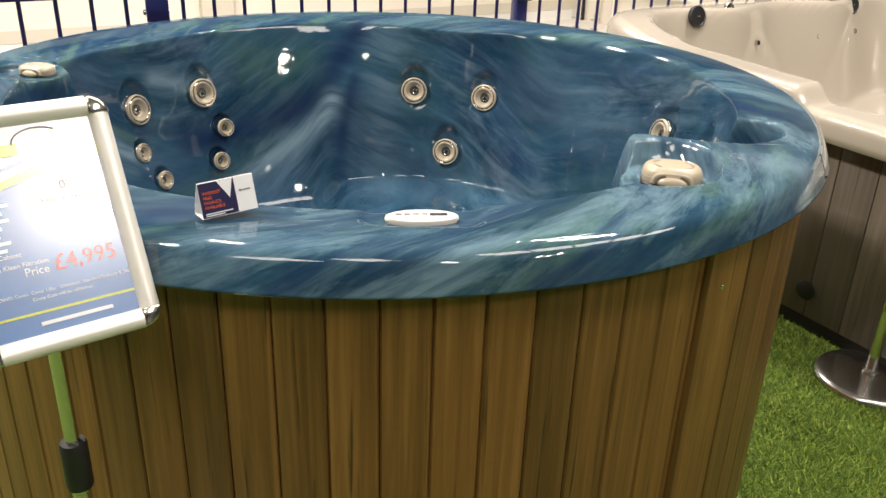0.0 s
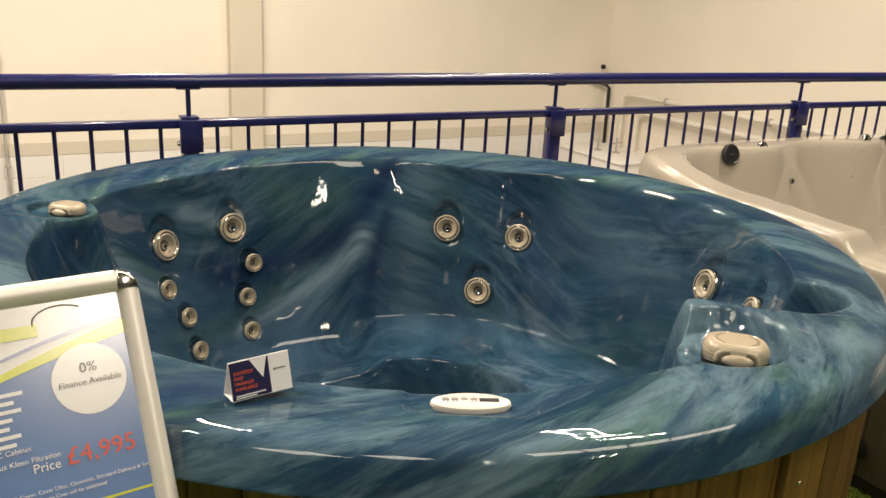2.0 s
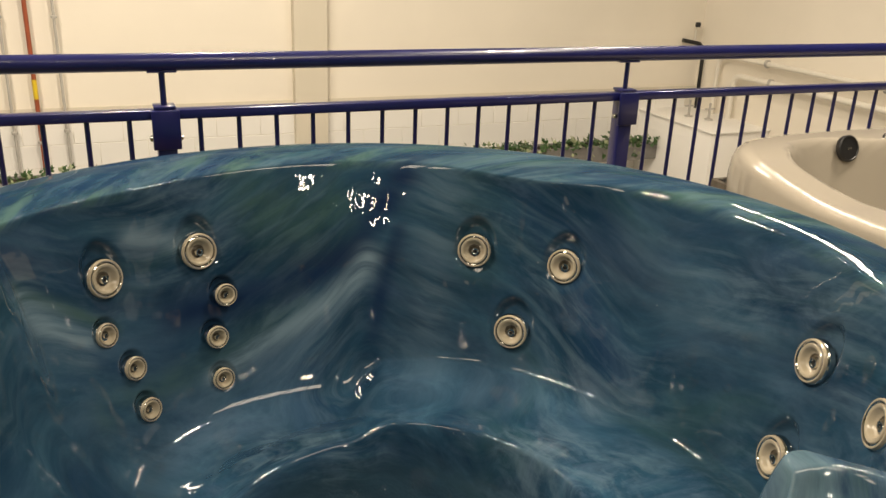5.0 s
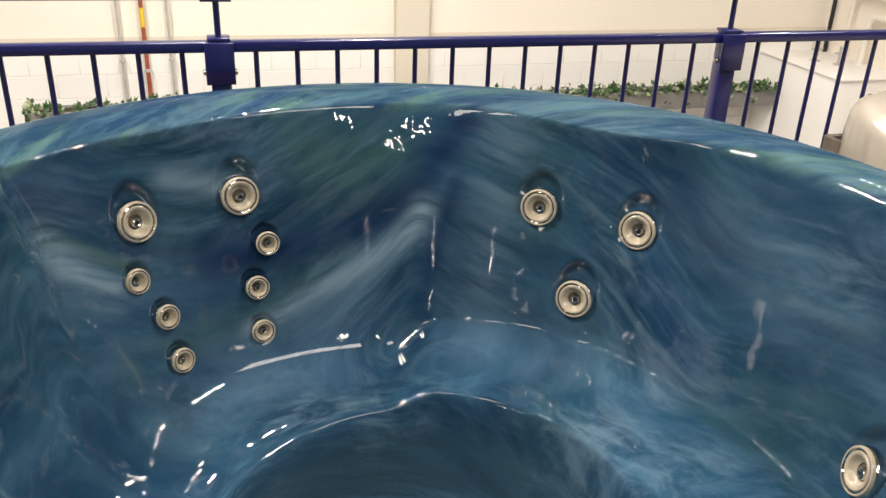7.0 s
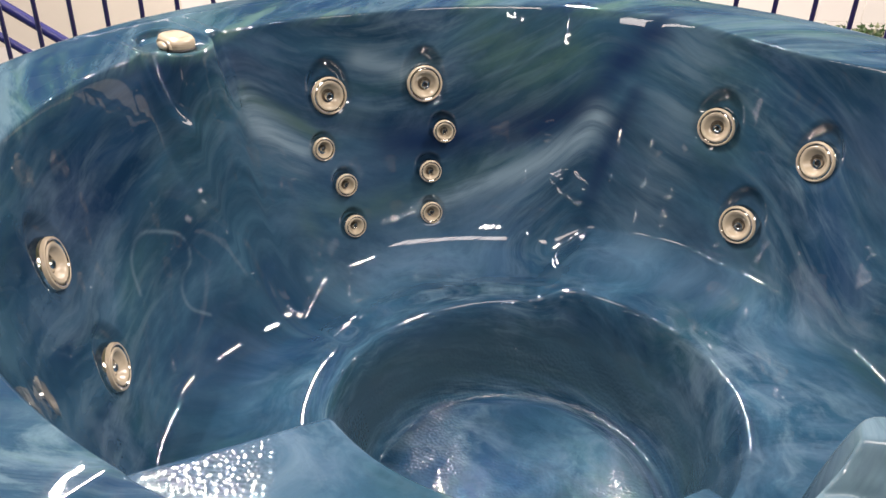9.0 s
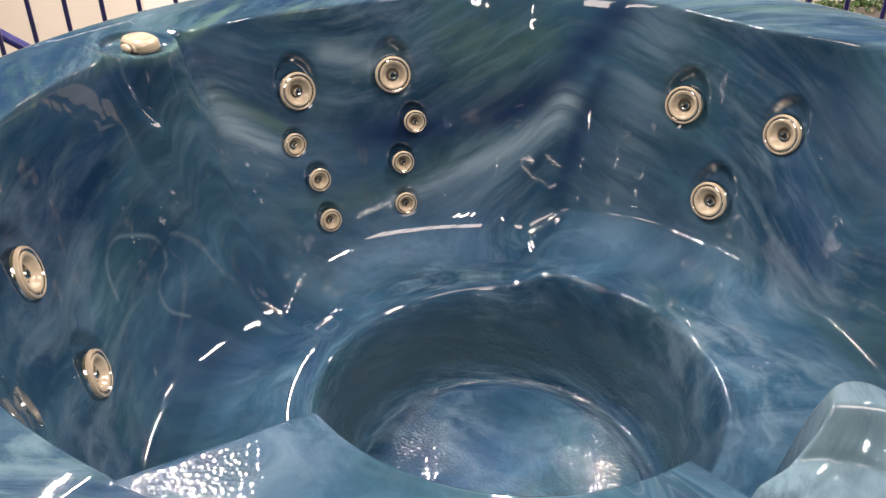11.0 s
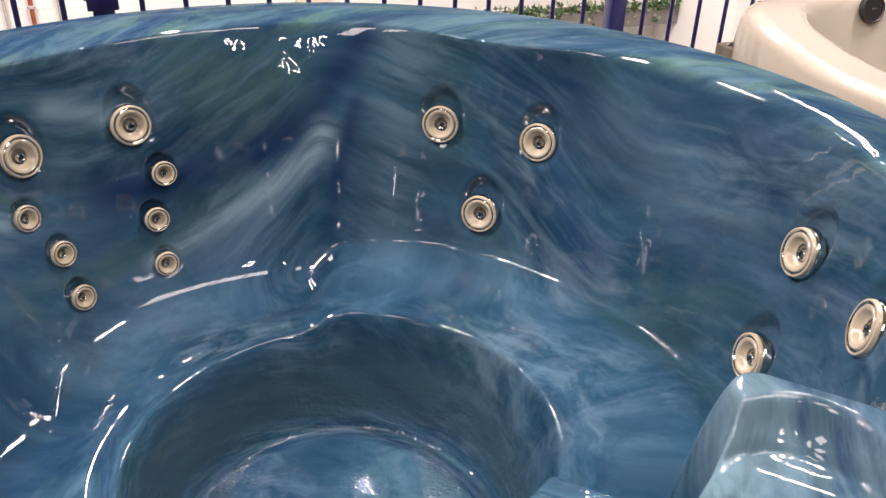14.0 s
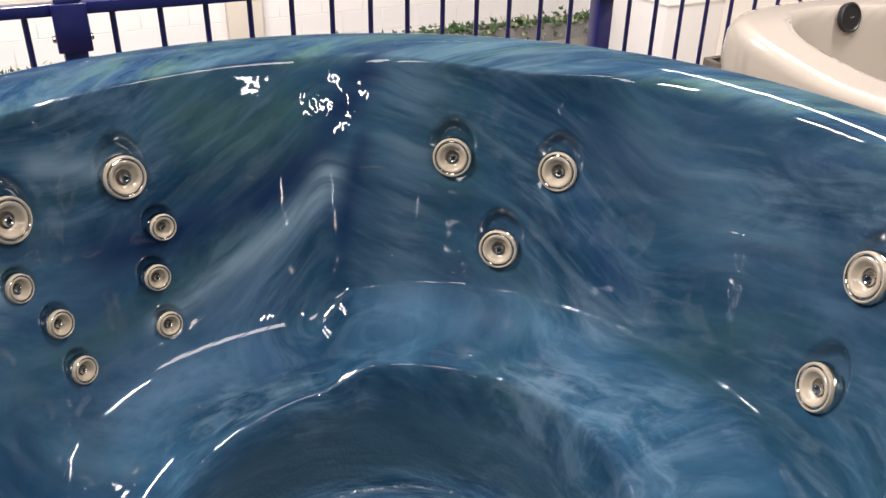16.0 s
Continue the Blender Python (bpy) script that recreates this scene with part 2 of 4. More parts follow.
# for walls out of view, kept dark so the tub reflects a dim hall
DARK_WALL = wall_paint("unseen_dark_wall", (0.10, 0.10, 0.105))
LOWER_FLOOR = wall_paint("grey_screed", (0.35, 0.33, 0.30))
TURF, TURF_MAT = turf(), turf_mat()
LEAF = plain("ivy_leaf", (0.03, 0.075, 0.018), 0.45, vary=0.4, scale=40)
PALE_LEAF = plain("pale_ivy_leaf", (0.30, 0.33, 0.20), 0.5, vary=0.3, scale=40)
TROUGH = plain("grey_trough", (0.22, 0.21, 0.20), 0.6, vary=0.1)
PAPER = plain("white_paper", (0.86, 0.86, 0.86), 0.35, vary=0.02)
POSTER_BLUE = plain("poster_blue", (0.10, 0.21, 0.47), 0.25, coat=0.3, vary=0.08, scale=30)
POSTER_WHITE = plain("poster_white", (0.80, 0.80, 0.80), 0.35, coat=1.0, vary=0.02)
POSTER_YELLOW = plain("poster_yellow", (0.62, 0.66, 0.03), 0.3, vary=0.02)
POSTER_MAUVE = plain("poster_mauve", (0.30, 0.32, 0.55), 0.3, vary=0.02)
RED_INK = plain("red_ink", (0.72, 0.06, 0.03), 0.4, vary=0.02)
WHITE_INK = plain("white_ink", (0.85, 0.86, 0.88), 0.4, vary=0.02)
GREY_INK = plain("grey_ink", (0.25, 0.23, 0.22), 0.4, vary=0.02)
NAVY_INK = plain("navy_print", (0.02, 0.018, 0.07), 0.35, vary=0.05)
ORANGE_INK = plain("orange_ink", (0.75, 0.13, 0.04), 0.4, vary=0.02)
PANEL_FACE = plain("panel_face", (0.72, 0.66, 0.58), 0.3, vary=0.03)
COPPER_RED = plain("rust_red_pipe", (0.30, 0.07, 0.03), 0.5, vary=0.2)
GREY_PIPE = plain("grey_conduit", (0.42, 0.40, 0.37), 0.45, vary=0.1)
CREAM_PIPE = plain("cream_pipe_lagging", (0.72, 0.68, 0.60), 0.55, vary=0.05)
TAG_YELLOW = plain("yellow_tag", (0.70, 0.50, 0.03), 0.5, vary=0.05)

for glossy in (POSTER_WHITE, POSTER_BLUE, POSTER_YELLOW, POSTER_MAUVE, RED_INK, WHITE_INK):
    cover = glossy.node_tree.nodes["Principled BSDF"]
    cover.inputs["Coat Weight"].default_value, cover.inputs["Coat Roughness"].default_value = 1.0, 0.22
    cover.inputs["Coat IOR"].default_value = 1.9


# ---- mesh helpers ----
def mesh_object(name, bm, mat, smooth=True):
    me = bpy.data.meshes.new(name)
    bm.to_mesh(me)
    bm.free()
    me.materials.append(mat)
    if smooth:
        me.polygons.foreach_set("use_smooth", [True] * len(me.polygons))
        me.set_sharp_from_angle(angle=radians(38))
    return new(name, me)


def part(name, bm, mat, parent, label="", m=None, smooth=True):
    ob = mesh_object(name, bm, mat, smooth)
    ob.parent = parent
    if m is not None:
        ob.matrix_basis = m
    return tagged(ob, label)


def group_of(name, m, label, category, group="", kind=""):
    ob = new(name)
    ob.empty_display_size = 0.1
    ob.matrix_basis = m
    return tagged(ob, label, category, group, kind)


def structure(name, bm, mat, label, m=None, smooth=False):
    ob = mesh_object(name, bm, mat, smooth)
    if m is not None:
        ob.matrix_basis = m
    return tagged(ob, label, kind="structure")


def box(sx, sy, sz, bevel=0.0, m=None, segments=2, bm=None):
    """A box about the origin, edges rounded."""
    bm = bm or bmesh.new()
    made = bmesh.ops.create_cube(bm, size=1.0)["verts"]
    bmesh.ops.scale(bm, vec=(sx, sy, sz), verts=made)
    if bevel:
        edges = list({e for v in made for e in v.link_edges})
        made = bmesh.ops.bevel(bm, geom=edges, offset=bevel, segments=segments, profile=0.5, affect="EDGES")["verts"]
        made = list({v for f in bm.faces for v in f.verts}) if m is None else made
    if m is not None:
        bmesh.ops.transform(bm, matrix=m, verts=made)
    return bm


def tube(points, radius, sides=12, caps=True, bm=None):
    """A round bar along points."""
    bm = bm or bmesh.new()
    rings = []
    pts = [Vector(p) for p in points]
    for i, p in enumerate(pts):
        a, b = pts[max(i - 1, 0)], pts[min(i + 1, len(pts) - 1)]
        q = (b - a).to_track_quat("Z", "Y")
        rings.append([bm.verts.new(p + q @ Vector((radius * math.cos(t), radius * math.sin(t), 0))) for t in [2 * math.pi * k / sides for k in range(sides)]])
    for r0, r1 in zip(rings, rings[1:]):
        for k in range(sides):
            bm.faces.new((r0[k], r0[(k + 1) % sides], r1[(k + 1) % sides], r1[k]))
    if caps:
        bm.faces.new(rings[0][::-1])
        bm.faces.new(rings[-1])
    return bm


def lathe(profile, steps=40, bm=None, oval=1.0):
    """Turns a profile of (radius, height) about z."""
    bm = bm or bmesh.new()
    rings = []
    for r, z in profile:
        if r < 1e-6:
            rings.append([bm.verts.new((0, 0, z))])
        else:
            rings.append([bm.verts.new((r * oval * math.cos(2 * math.pi * k / steps), r * math.sin(2 * math.pi * k / steps), z)) for k in range(steps)])
    for a, b in zip(rings, rings[1:]):
        for k in range(steps):
            l = (k + 1) % steps
            if len(a) == 1 and len(b) == 1:
                continue
            if len(a) == 1:
                bm.faces.new((a[0], b[k], b[l]))
            elif len(b) == 1:
                bm.faces.new((a[k], a[l], b[0]))
            else:
                bm.faces.new((a[k], a[l], b[l], b[k]))
    bmesh.ops.recalc_face_normals(bm, faces=bm.faces[:])
    return bm


def sheet(points, thick, bm=None):
    """A flat plate with the given outline in x, y."""
    bm = bm or bmesh.new()
    face = bm.faces.new([bm.verts.new((x, y, 0)) for x, y in points])
    if thick:
        ext = bmesh.ops.extrude_face_region(bm, geom=[face])
        bmesh.ops.translate(bm, vec=(0, 0, thick), verts=[v for v in ext["geom"] if isinstance(v, bmesh.types.BMVert)])
        bmesh.ops.recalc_face_normals(bm, faces=bm.faces[:])
    return bm


def lettering(words, size, mat, parent, m, name="lettering", align="LEFT", depth=0.0003):
    c = bpy.data.curves.new(name, "FONT")
    c.body, c.size, c.align_x, c.extrude, c.resolution_u = words, size, align, depth, 3
    tmp = bpy.data.objects.new("tmp", c)
    me = bpy.data.meshes.new_from_object(tmp)
    bpy.data.objects.remove(tmp)
    me.materials.clear()
    me.materials.append(mat)
    ob = new(name, me)
    ob.parent = parent
    ob.matrix_basis = m
    return ob


def smin(a, b, k):
    h = np.maximum(k - np.abs(a - b), 0) / k
    return np.minimum(a, b) - h * h * k / 4


def smax(a, b, k):
    return -smin(-a, -b, k)


def step(x, lo, hi):
    t = np.clip((x - lo) / (hi - lo), 0, 1)
    return t * t * (3 - 2 * t)


def hump(az, centre, width):
    d = (az - centre + 180) % 360 - 180
    return np.exp(-0.5 * (d / width) ** 2)


# ---- the room ----
def slab(name, u0, u1, v0, v1, z0, z1, mat, label):
    bm = box(u1 - u0, v1 - v0, z1 - z0)
    c = uv((u0 + u1) / 2, (v0 + v1) / 2, (z0 + z1) / 2)
    return structure(name, bm, mat, label, pose(*c, 0, 0, TURN))


WALL_V, WALL_U, LEFT_U, FRONT_V, DOWN, HIGH = 7.5, 6.65, -7.0, -8.0, -2.3, 4.4
slab("floor", LEFT_U, WALL_U, FRONT_V, 1.30, -0.2, 0.0, TURF_MAT, "showroom floor laid with bright green artificial turf")
slab("floor_lower", LEFT_U, WALL_U, 1.30, WALL_V, DOWN - 0.2, DOWN, LOWER_FLOOR, "grey screed floor below the guard rail")
wall_back = slab("wall_back", LEFT_U, WALL_U, WALL_V, WALL_V + 0.25, -0.26, 1.75, WALL, "cream-painted rear wall with pipes and a planting trough")
# both upper walls are unseen, added dark to keep the rim's reflections down
slab("wall_back_unseen_dark", LEFT_U, WALL_U, WALL_V, WALL_V + 0.25, 1.75, HIGH + 0.5, DARK_WALL, "unseen upper part of the rear wall, added dark for the rim's reflections")
slab("wall_right_front", WALL_U, WALL_U + 0.25, FRONT_V, 0.0, DOWN - 0.2, HIGH + 0.5, DARK_WALL, "unseen side wall that closes the room, kept dark for reflections")
slab("wall_right", WALL_U, WALL_U + 0.25, 0.0, WALL_V + 0.25, DOWN - 0.2, 1.75, WALL, "cream-painted side wall with pipes on it")
slab("wall_right_unseen_dark", WALL_U, WALL_U + 0.25, 0.0, WALL_V + 0.25, 1.75, HIGH + 0.5, DARK_WALL, "unseen upper part of the side wall, added dark for the rim's reflections")
slab("wall_left", LEFT_U - 0.25, LEFT_U, FRONT_V, WALL_V + 0.25, DOWN - 0.2, HIGH + 0.5, DARK_WALL, "unseen side wall that closes the room, kept dark for reflections")
slab("wall_front", LEFT_U, WALL_U, FRONT_V - 0.25, FRONT_V, -0.2, HIGH + 0.5, DARK_WALL, "unseen wall behind the viewer, kept dark to stand for an unlit hall")
slab("ceiling", LEFT_U - 0.25, WALL_U + 0.25, FRONT_V - 0.25, WALL_V + 0.25, HIGH + 0.5, HIGH + 0.7, CEILING, "unseen pale grey ceiling, its tone set for fill light")
slab("pilaster", 1.50, 1.84, WALL_V - 0.12, WALL_V, DOWN, 1.75, PILASTER_PAINT, "shallow pilaster in greyed cream paint")
# blockwork courses of the lower wall
lower_wall = slab("wall_back_lower", LEFT_U, WALL_U, WALL_V - 0.02, WALL_V + 0.25, DOWN - 0.2, -0.26, GREY_WALL, "white-painted blockwork with open bed joints")
slab("wall_band", LEFT_U, WALL_U, WALL_V - 0.028, WALL_V - 0.021, -0.365, -0.24, PILASTER_PAINT, "dull cream painted band along the wall")
block_data = part("block", box(0.443, 0.03, 0.2205, 0.0025, segments=1), WHITE_WALL, lower_wall).data
course_data = None
bpy.data.objects.remove(bpy.data.objects["block"])
for k in range(9):
    zc = -0.37 - 0.11 - 0.225 * k
    if k < 5:
        rows = [(block_data, u) for u in np.arange(-3.1 + 0.2235 * (k % 2), WALL_U - 0.24, 0.447)]
    else:
        if course_data is None:
            course_data = part("block_course", box(WALL_U - LEFT_U - 0.02, 0.03, 0.2205, 0.0025, segments=1), WHITE_WALL, lower_wall).data
            bpy.data.objects.remove(bpy.data.objects["block_course"])
        rows = [(course_data, (LEFT_U + WALL_U) / 2)]
    for data, u in rows:
        ob = new("block" if k < 5 else "block_course", data)
        ob.parent = lower_wall
        ob.matrix_basis = lower_wall.matrix_basis.inverted() @ pose(*uv(u, WALL_V - 0.0085, zc), 0, 0, TURN)

# ---- lights on the ceiling ----
def ceiling_light(u, v, turn, tubes, watts, long=1.4):
    pitch = 0.24
    wide = pitch * tubes + 0.04
    thing = group_of("ceiling_light", pose(*uv(u, v, HIGH), 0, 0, TURN + turn), "white ceiling light with bare tubes, placed out of view", "ceiling light", "ceiling lights")
    part("housing", box(wide, long + 0.1, 0.06, 0.01, pose(0, 0, 0.06)), SILVER, thing)
    for y in (-0.3, 0.3):
        part("hanger", tube([(0, y, 0.08), (0, y, 0.5)], 0.006), STEEL, thing)
    for k in range(tubes):
        lamp = bpy.data.lights.new("tube_light", "AREA")
        lamp.shape, lamp.size, lamp.size_y = "RECTANGLE", 0.03, long
        lamp.energy, lamp.color = watts / tubes, LAMP_COLOUR
        ob = new("tube_light", lamp)
        ob.parent = thing
        ob.matrix_basis = pose((k - (tubes - 1) / 2) * pitch, 0, 0.02)
    return thing


def panel_light(u, v, watts):
    thing = group_of("panel_light", pose(*uv(u, v, HIGH), 0, 0, TURN), "white ceiling panel light hung in a row", "ceiling light", "row of panel lights")
    part("housing", box(0.61, 1.04, 0.05, 0.008, pose(0, 0, 0.035)), SILVER, thing)
    part("hanger", tube([(0, 0, 0.06), (0, 0, 0.5)], 0.006), STEEL, thing)
    lamp = bpy.data.lights.new("panel_glow", "AREA")
    lamp.shape, lamp.size, lamp.size_y = "RECTANGLE", 0.57, 1.00
    lamp.energy, lamp.color = watts, LAMP_COLOUR
    ob = new("panel_glow", lamp)
    ob.parent = thing
    ob.matrix_basis = pose(0, 0, 0.005)
    return thing


for k in PANELS[2]:
    panel_light(PANELS[1] * k, PANELS[0], LAMP_WATTS * PANELS[3])
for lu, lv, lt, ln, share, length in LIGHTS:
    ceiling_light(lu, lv, lt, ln, LAMP_WATTS * share, length)

# ---- the round hot tub ----
TAU = 2 * math.pi


def segment(x, y, ax, ay, bx, by):
    t = np.clip(((x - ax) * (bx - ax) + (y - ay) * (by - ay)) / ((bx - ax) ** 2 + (by - ay) ** 2), 0, 1)
    return np.hypot(x - ax - t * (bx - ax), y - ay - t * (by - ay))


# inner edge of the rim by bearing: it bulges inward over the two headrests
EDGE_AT = np.arange(-180.0, 181.0, 1.0)
EDGE_R = np.interp(EDGE_AT, [-180, -140, -90, -40, 0, 20, 35, 54, 60, 67, 72, 79, 86, 93, 102, 119, 138, 148, 158, 180],
                   [0.80, 0.785, 0.785, 0.785, 0.818, 0.842, 0.846, 0.846, 0.838, 0.795, 0.772, 0.775, 0.79, 0.81, 0.815, 0.808, 0.79, 0.772, 0.788, 0.80])
EDGE_R = np.convolve(np.concatenate([EDGE_R[-8:], EDGE_R, EDGE_R[:8]]), np.hanning(17) / np.hanning(17).sum(), mode="valid")


def shell_height(r, th):
    """Height of the moulded shell: rim, backrests, seats at three levels, footwell, pillars with pockets."""
    x, y, az = r * np.cos(th), r * np.sin(th), np.degrees(th)
    edge = np.interp(az, EDGE_AT, EDGE_R)
    brow = 0.902 - 0.010 * hump(az, 78, 12) - 0.004 * hump(az, 140, 22)
    mid = 0.742 + 0.015 * hump(az, 80, 20) - 0.018 * hump(az, 104, 7) + 0.036 * hump(az, 15, 25)
    mid = np.minimum(mid, edge - 0.022)
    front = hump(az, -80, 45)
    steep = 3.3 + 2.0 * front - 1.5 * hump(az, -175, 13)
    low = 0.735 - (mid - r) * steep
    high = 0.735 + (r - mid) * (brow - 0.735) / (edge - mid)
    blend = step(r, mid - 0.035, mid + 0.02)
    wall = low * (1 - blend) + high * blend
    shoulder = brow + (r - edge) * (0.913 - brow) / np.maximum(0.872 - edge, 0.012)
    wall = smin(wall, shoulder, 0.012)
    # seats: level by bearing, with upright risers between
    reach = np.maximum(r, 0.2)

    def past(bearing, width):
        d = (az - bearing + 180) % 360 - 180
        return step(np.radians(d) * reach, -width, width)

    lower = past(-16, 0.05) * (1 - past(108, 0.058)) * (np.abs((az - 48 + 180) % 360 - 180) < 110)
    entry = past(-121, 0.075) * (1 - past(-16, 0.06)) * (np.abs((az + 68 + 180) % 360 - 180) < 100)
    seat = 0.362 + 0.060 * lower + 0.186 * entry + 0.025 * (1 - lower - entry) * np.exp(-(((r - 0.40) / 0.06) ** 2))
    seat = seat + (1 - entry) * 0.06 * (np.clip(r, 0.36, 0.72) - 0.53)
    away = np.hypot(x - 0.018, y - 0.010)
    well = smax(0.12 + (away - 0.319) * 8, 0.160 + 0.0 * r, 0.30)
    z = smax(smin(seat, well, 0.17 + 0.02 * entry), wall, 0.155 - 0.12 * lower)
    # pillar and ridge beside the front valve, pillar under the far valve
    pillar = 0.868 - np.maximum(np.hypot(x - 0.582, y + 0.53) - 0.106, 0) * 7
    crest = np.maximum(segment(x, y, 0.542, -0.388, 0.80, -0.476) - 0.020, 0)
    ridge = 0.918 - 0.8 * crest - 90 * crest ** 2
    brink = 0.906 + 0.24 * np.clip(y + 0.392, -0.1, 0) - np.maximum(segment(x, y, 0.536, -0.392, 0.496, -0.490) - 0.008, 0) * 9
    z = smax(z, brink, 0.03)
    post = np.maximum(segment(x, y, -0.785, 0.0, -0.95, 0.0) - 0.050, 0)
    pillar2 = 0.93 - 3.5 * post - 40 * post ** 2
    z = smax(smax(smax(z, pillar, 0.09), ridge, 0.07), pillar2, 0.06 + 0.26 * (1 - step(pillar2, 0.66, 0.86)))
    rim = 0.915 - 0.7 * np.clip(r - 0.93, -0.1, 1.0) ** 2
    z = smin(z, rim, 0.006)
    pocket = 0.866 + np.maximum(segment(x, y, 0.540, -0.562, 0.562, -0.500) - 0.078, 0) * 3.6
    pocket2 = 0.899 + np.maximum(segment(x, y, -0.812, -0.008, -0.770, -0.012) - 0.058, 0) * 5
    bowl = 0.867 + 26 * np.maximum(segment(x, y, 0.525, -0.485, 0.57, -0.462) - 0.030, 0) ** 2
    notch = 0.50 + np.maximum(segment(x, y, 0.655, -0.292, 0.738, -0.308) - 0.052, 0) * 9
    for f, soft in ((pocket, 0.03), (bowl, 0.012), (pocket2, 0.012), (notch, 0.03)):
        z = smin(z, f, soft)
    # shallow notch for the control pad, open towards the water
    side = np.abs(x - 0.127) - 0.088
    back = -(y + 0.858)
    inside = np.maximum(side, back)
    corner = np.hypot(np.maximum(side + 0.03, 0), np.maximum(back + 0.03, 0)) - 0.03
    inside = np.where((side > -0.03) & (back > -0.03), corner, inside)
    here = (y < -0.60) & (np.abs(x - 0.127) < 0.13)
    return np.where(here, z - 0.0045 * (1 - step(inside, -0.007, 0.007)) * step(z, 0.86, 0.89), z)


JETS = [  # bearing, radius, height, size
    (156.3, 0.745, 0.733, "large"), (138.5, 0.740, 0.736, "large"),
    (135.3, 0.701, 0.632, "small"), (138.4, 0.678, 0.542, "small"), (138.5, 0.656, 0.443, "small"),
    (159.2, 0.716, 0.624, "small"), (156.1, 0.683, 0.539, "small"), (155.8, 0.650, 0.447, "small"),
    (85.2, 0.745, 0.700, "large"), (67.5, 0.752, 0.696, "large"), (75.6, 0.685, 0.523, "large"),
    (17.1, 0.775, 0.732, "large"), (15.7, 0.722, 0.539, "large"), (-0.3, 0.779, 0.746, "large"),
    (-140.3, 0.741, 0.717, "large"), (-141.6, 0.688, 0.503, "large"),
]


JET_R = {"large": 0.0425, "small": 0.0268}

# the drawn colour of the sheet on the inner wall, a few strokes holding light or shade: strokes as (width, strength,
# bearing and height of points along it)
NAVY_STROKES = [
    (0.030, 1.0, [(99, 0.87), (104, 0.79), (109, 0.70), (119, 0.63), (131, 0.60), (146, 0.61)]),
    (0.018, 0.8, [(100, 0.74), (103, 0.62), (105, 0.50)]),
    (0.034, 0.7, [(171, 0.82), (164, 0.75), (158, 0.70)]),
    # the first patch darkens the left wall: shade put into the colour
    (0.060, 0.5, [(-165, 0.62), (-150, 0.76)]), (0.05, 0.5, [(60, 0.78), (50, 0.74)]),
]
PALE_STROKES = [
    (0.020, 1.0, [(106, 0.68), (109, 0.62), (117, 0.545), (128, 0.50), (140, 0.45)]),
    (0.018, 0.8, [(150, 0.80), (145, 0.78), (141, 0.755)]),
    (0.026, 1.0, [(172, 0.76), (169, 0.69), (164, 0.63)]),
    (0.045, 0.40, [(93, 0.84), (92, 0.68), (93, 0.50)]), (0.030, 0.7, [(-36, 0.91), (-38, 0.86)]), (0.060, 0.16, [(56, 0.76), (44, 0.72), (30, 0.74), (22, 0.80)]),
    (0.0026, 0.42, [(-154, 0.55), (-155, 0.61), (-159, 0.64), (-163, 0.62), (-167, 0.59), (-166, 0.54), (-162, 0.52), (-161, 0.47), (-164, 0.44)]),
]
GREEN_STROKES = [
    (0.050, 0.8, [(113, 0.80), (118, 0.78), (126, 0.82)]),
    (0.030, 0.6, [(165, 0.50), (150, 0.47), (135, 0.50), (120, 0.57)]),
    (0.011, 0.9, [(172, 0.78), (167, 0.73), (161, 0.665), (157, 0.63)]),
    (0.04, 0.5, [(86, 0.84), (84, 0.66)]),
]
# the last two mix a smoky band with seat brightness put into the colour
MIST_STROKES = [(0.050, 0.3, [(43, 0.68), (36, 0.62), (29, 0.54)]), (0.04, 0.6, [(20, 0.66), (16, 0.60)]), (0.05, 0.5, [(150, 0.56), (170, 0.54)]), (0.055, 0.8, [(118, 0.44), (140, 0.38), (165, 0.37)]), (0.05, 0.5, [(100, 0.45), (70, 0.43)])]


def strokes(which, bearing, z, r):
    """Strength of a set of drawn strokes, fading across their width and at their ends."""
    total = np.zeros_like(z)
    for width, strength, pts in which:
        for _ in range(2):  # round the corners of the stroke
            cut = [pts[0]]
            for (a0, z0), (a1, z1) in zip(pts, pts[1:]):
                cut += [(0.75 * a0 + 0.25 * a1, 0.75 * z0 + 0.25 * z1), (0.25 * a0 + 0.75 * a1, 0.25 * z0 + 0.75 * z1)]
            pts = cut + [pts[-1]]
        best = np.zeros_like(z)
        for (a0, z0), (a1, z1) in zip(pts, pts[1:]):
            px = ((bearing - a0 + 180) % 360 - 180) * 0.0126
            qx, qz = (a1 - a0) * 0.0126, z1 - z0
            t = np.clip((px * qx + (z - z0) * qz) / (qx * qx + qz * qz), 0, 1)
            d = np.hypot(px - t * qx, z - z0 - t * qz)
            best = np.maximum(best, np.exp(-0.5 * (d / width) ** 2))
        total = np.maximum(total, strength * best)
    return total * step(r, 0.40, 0.56)


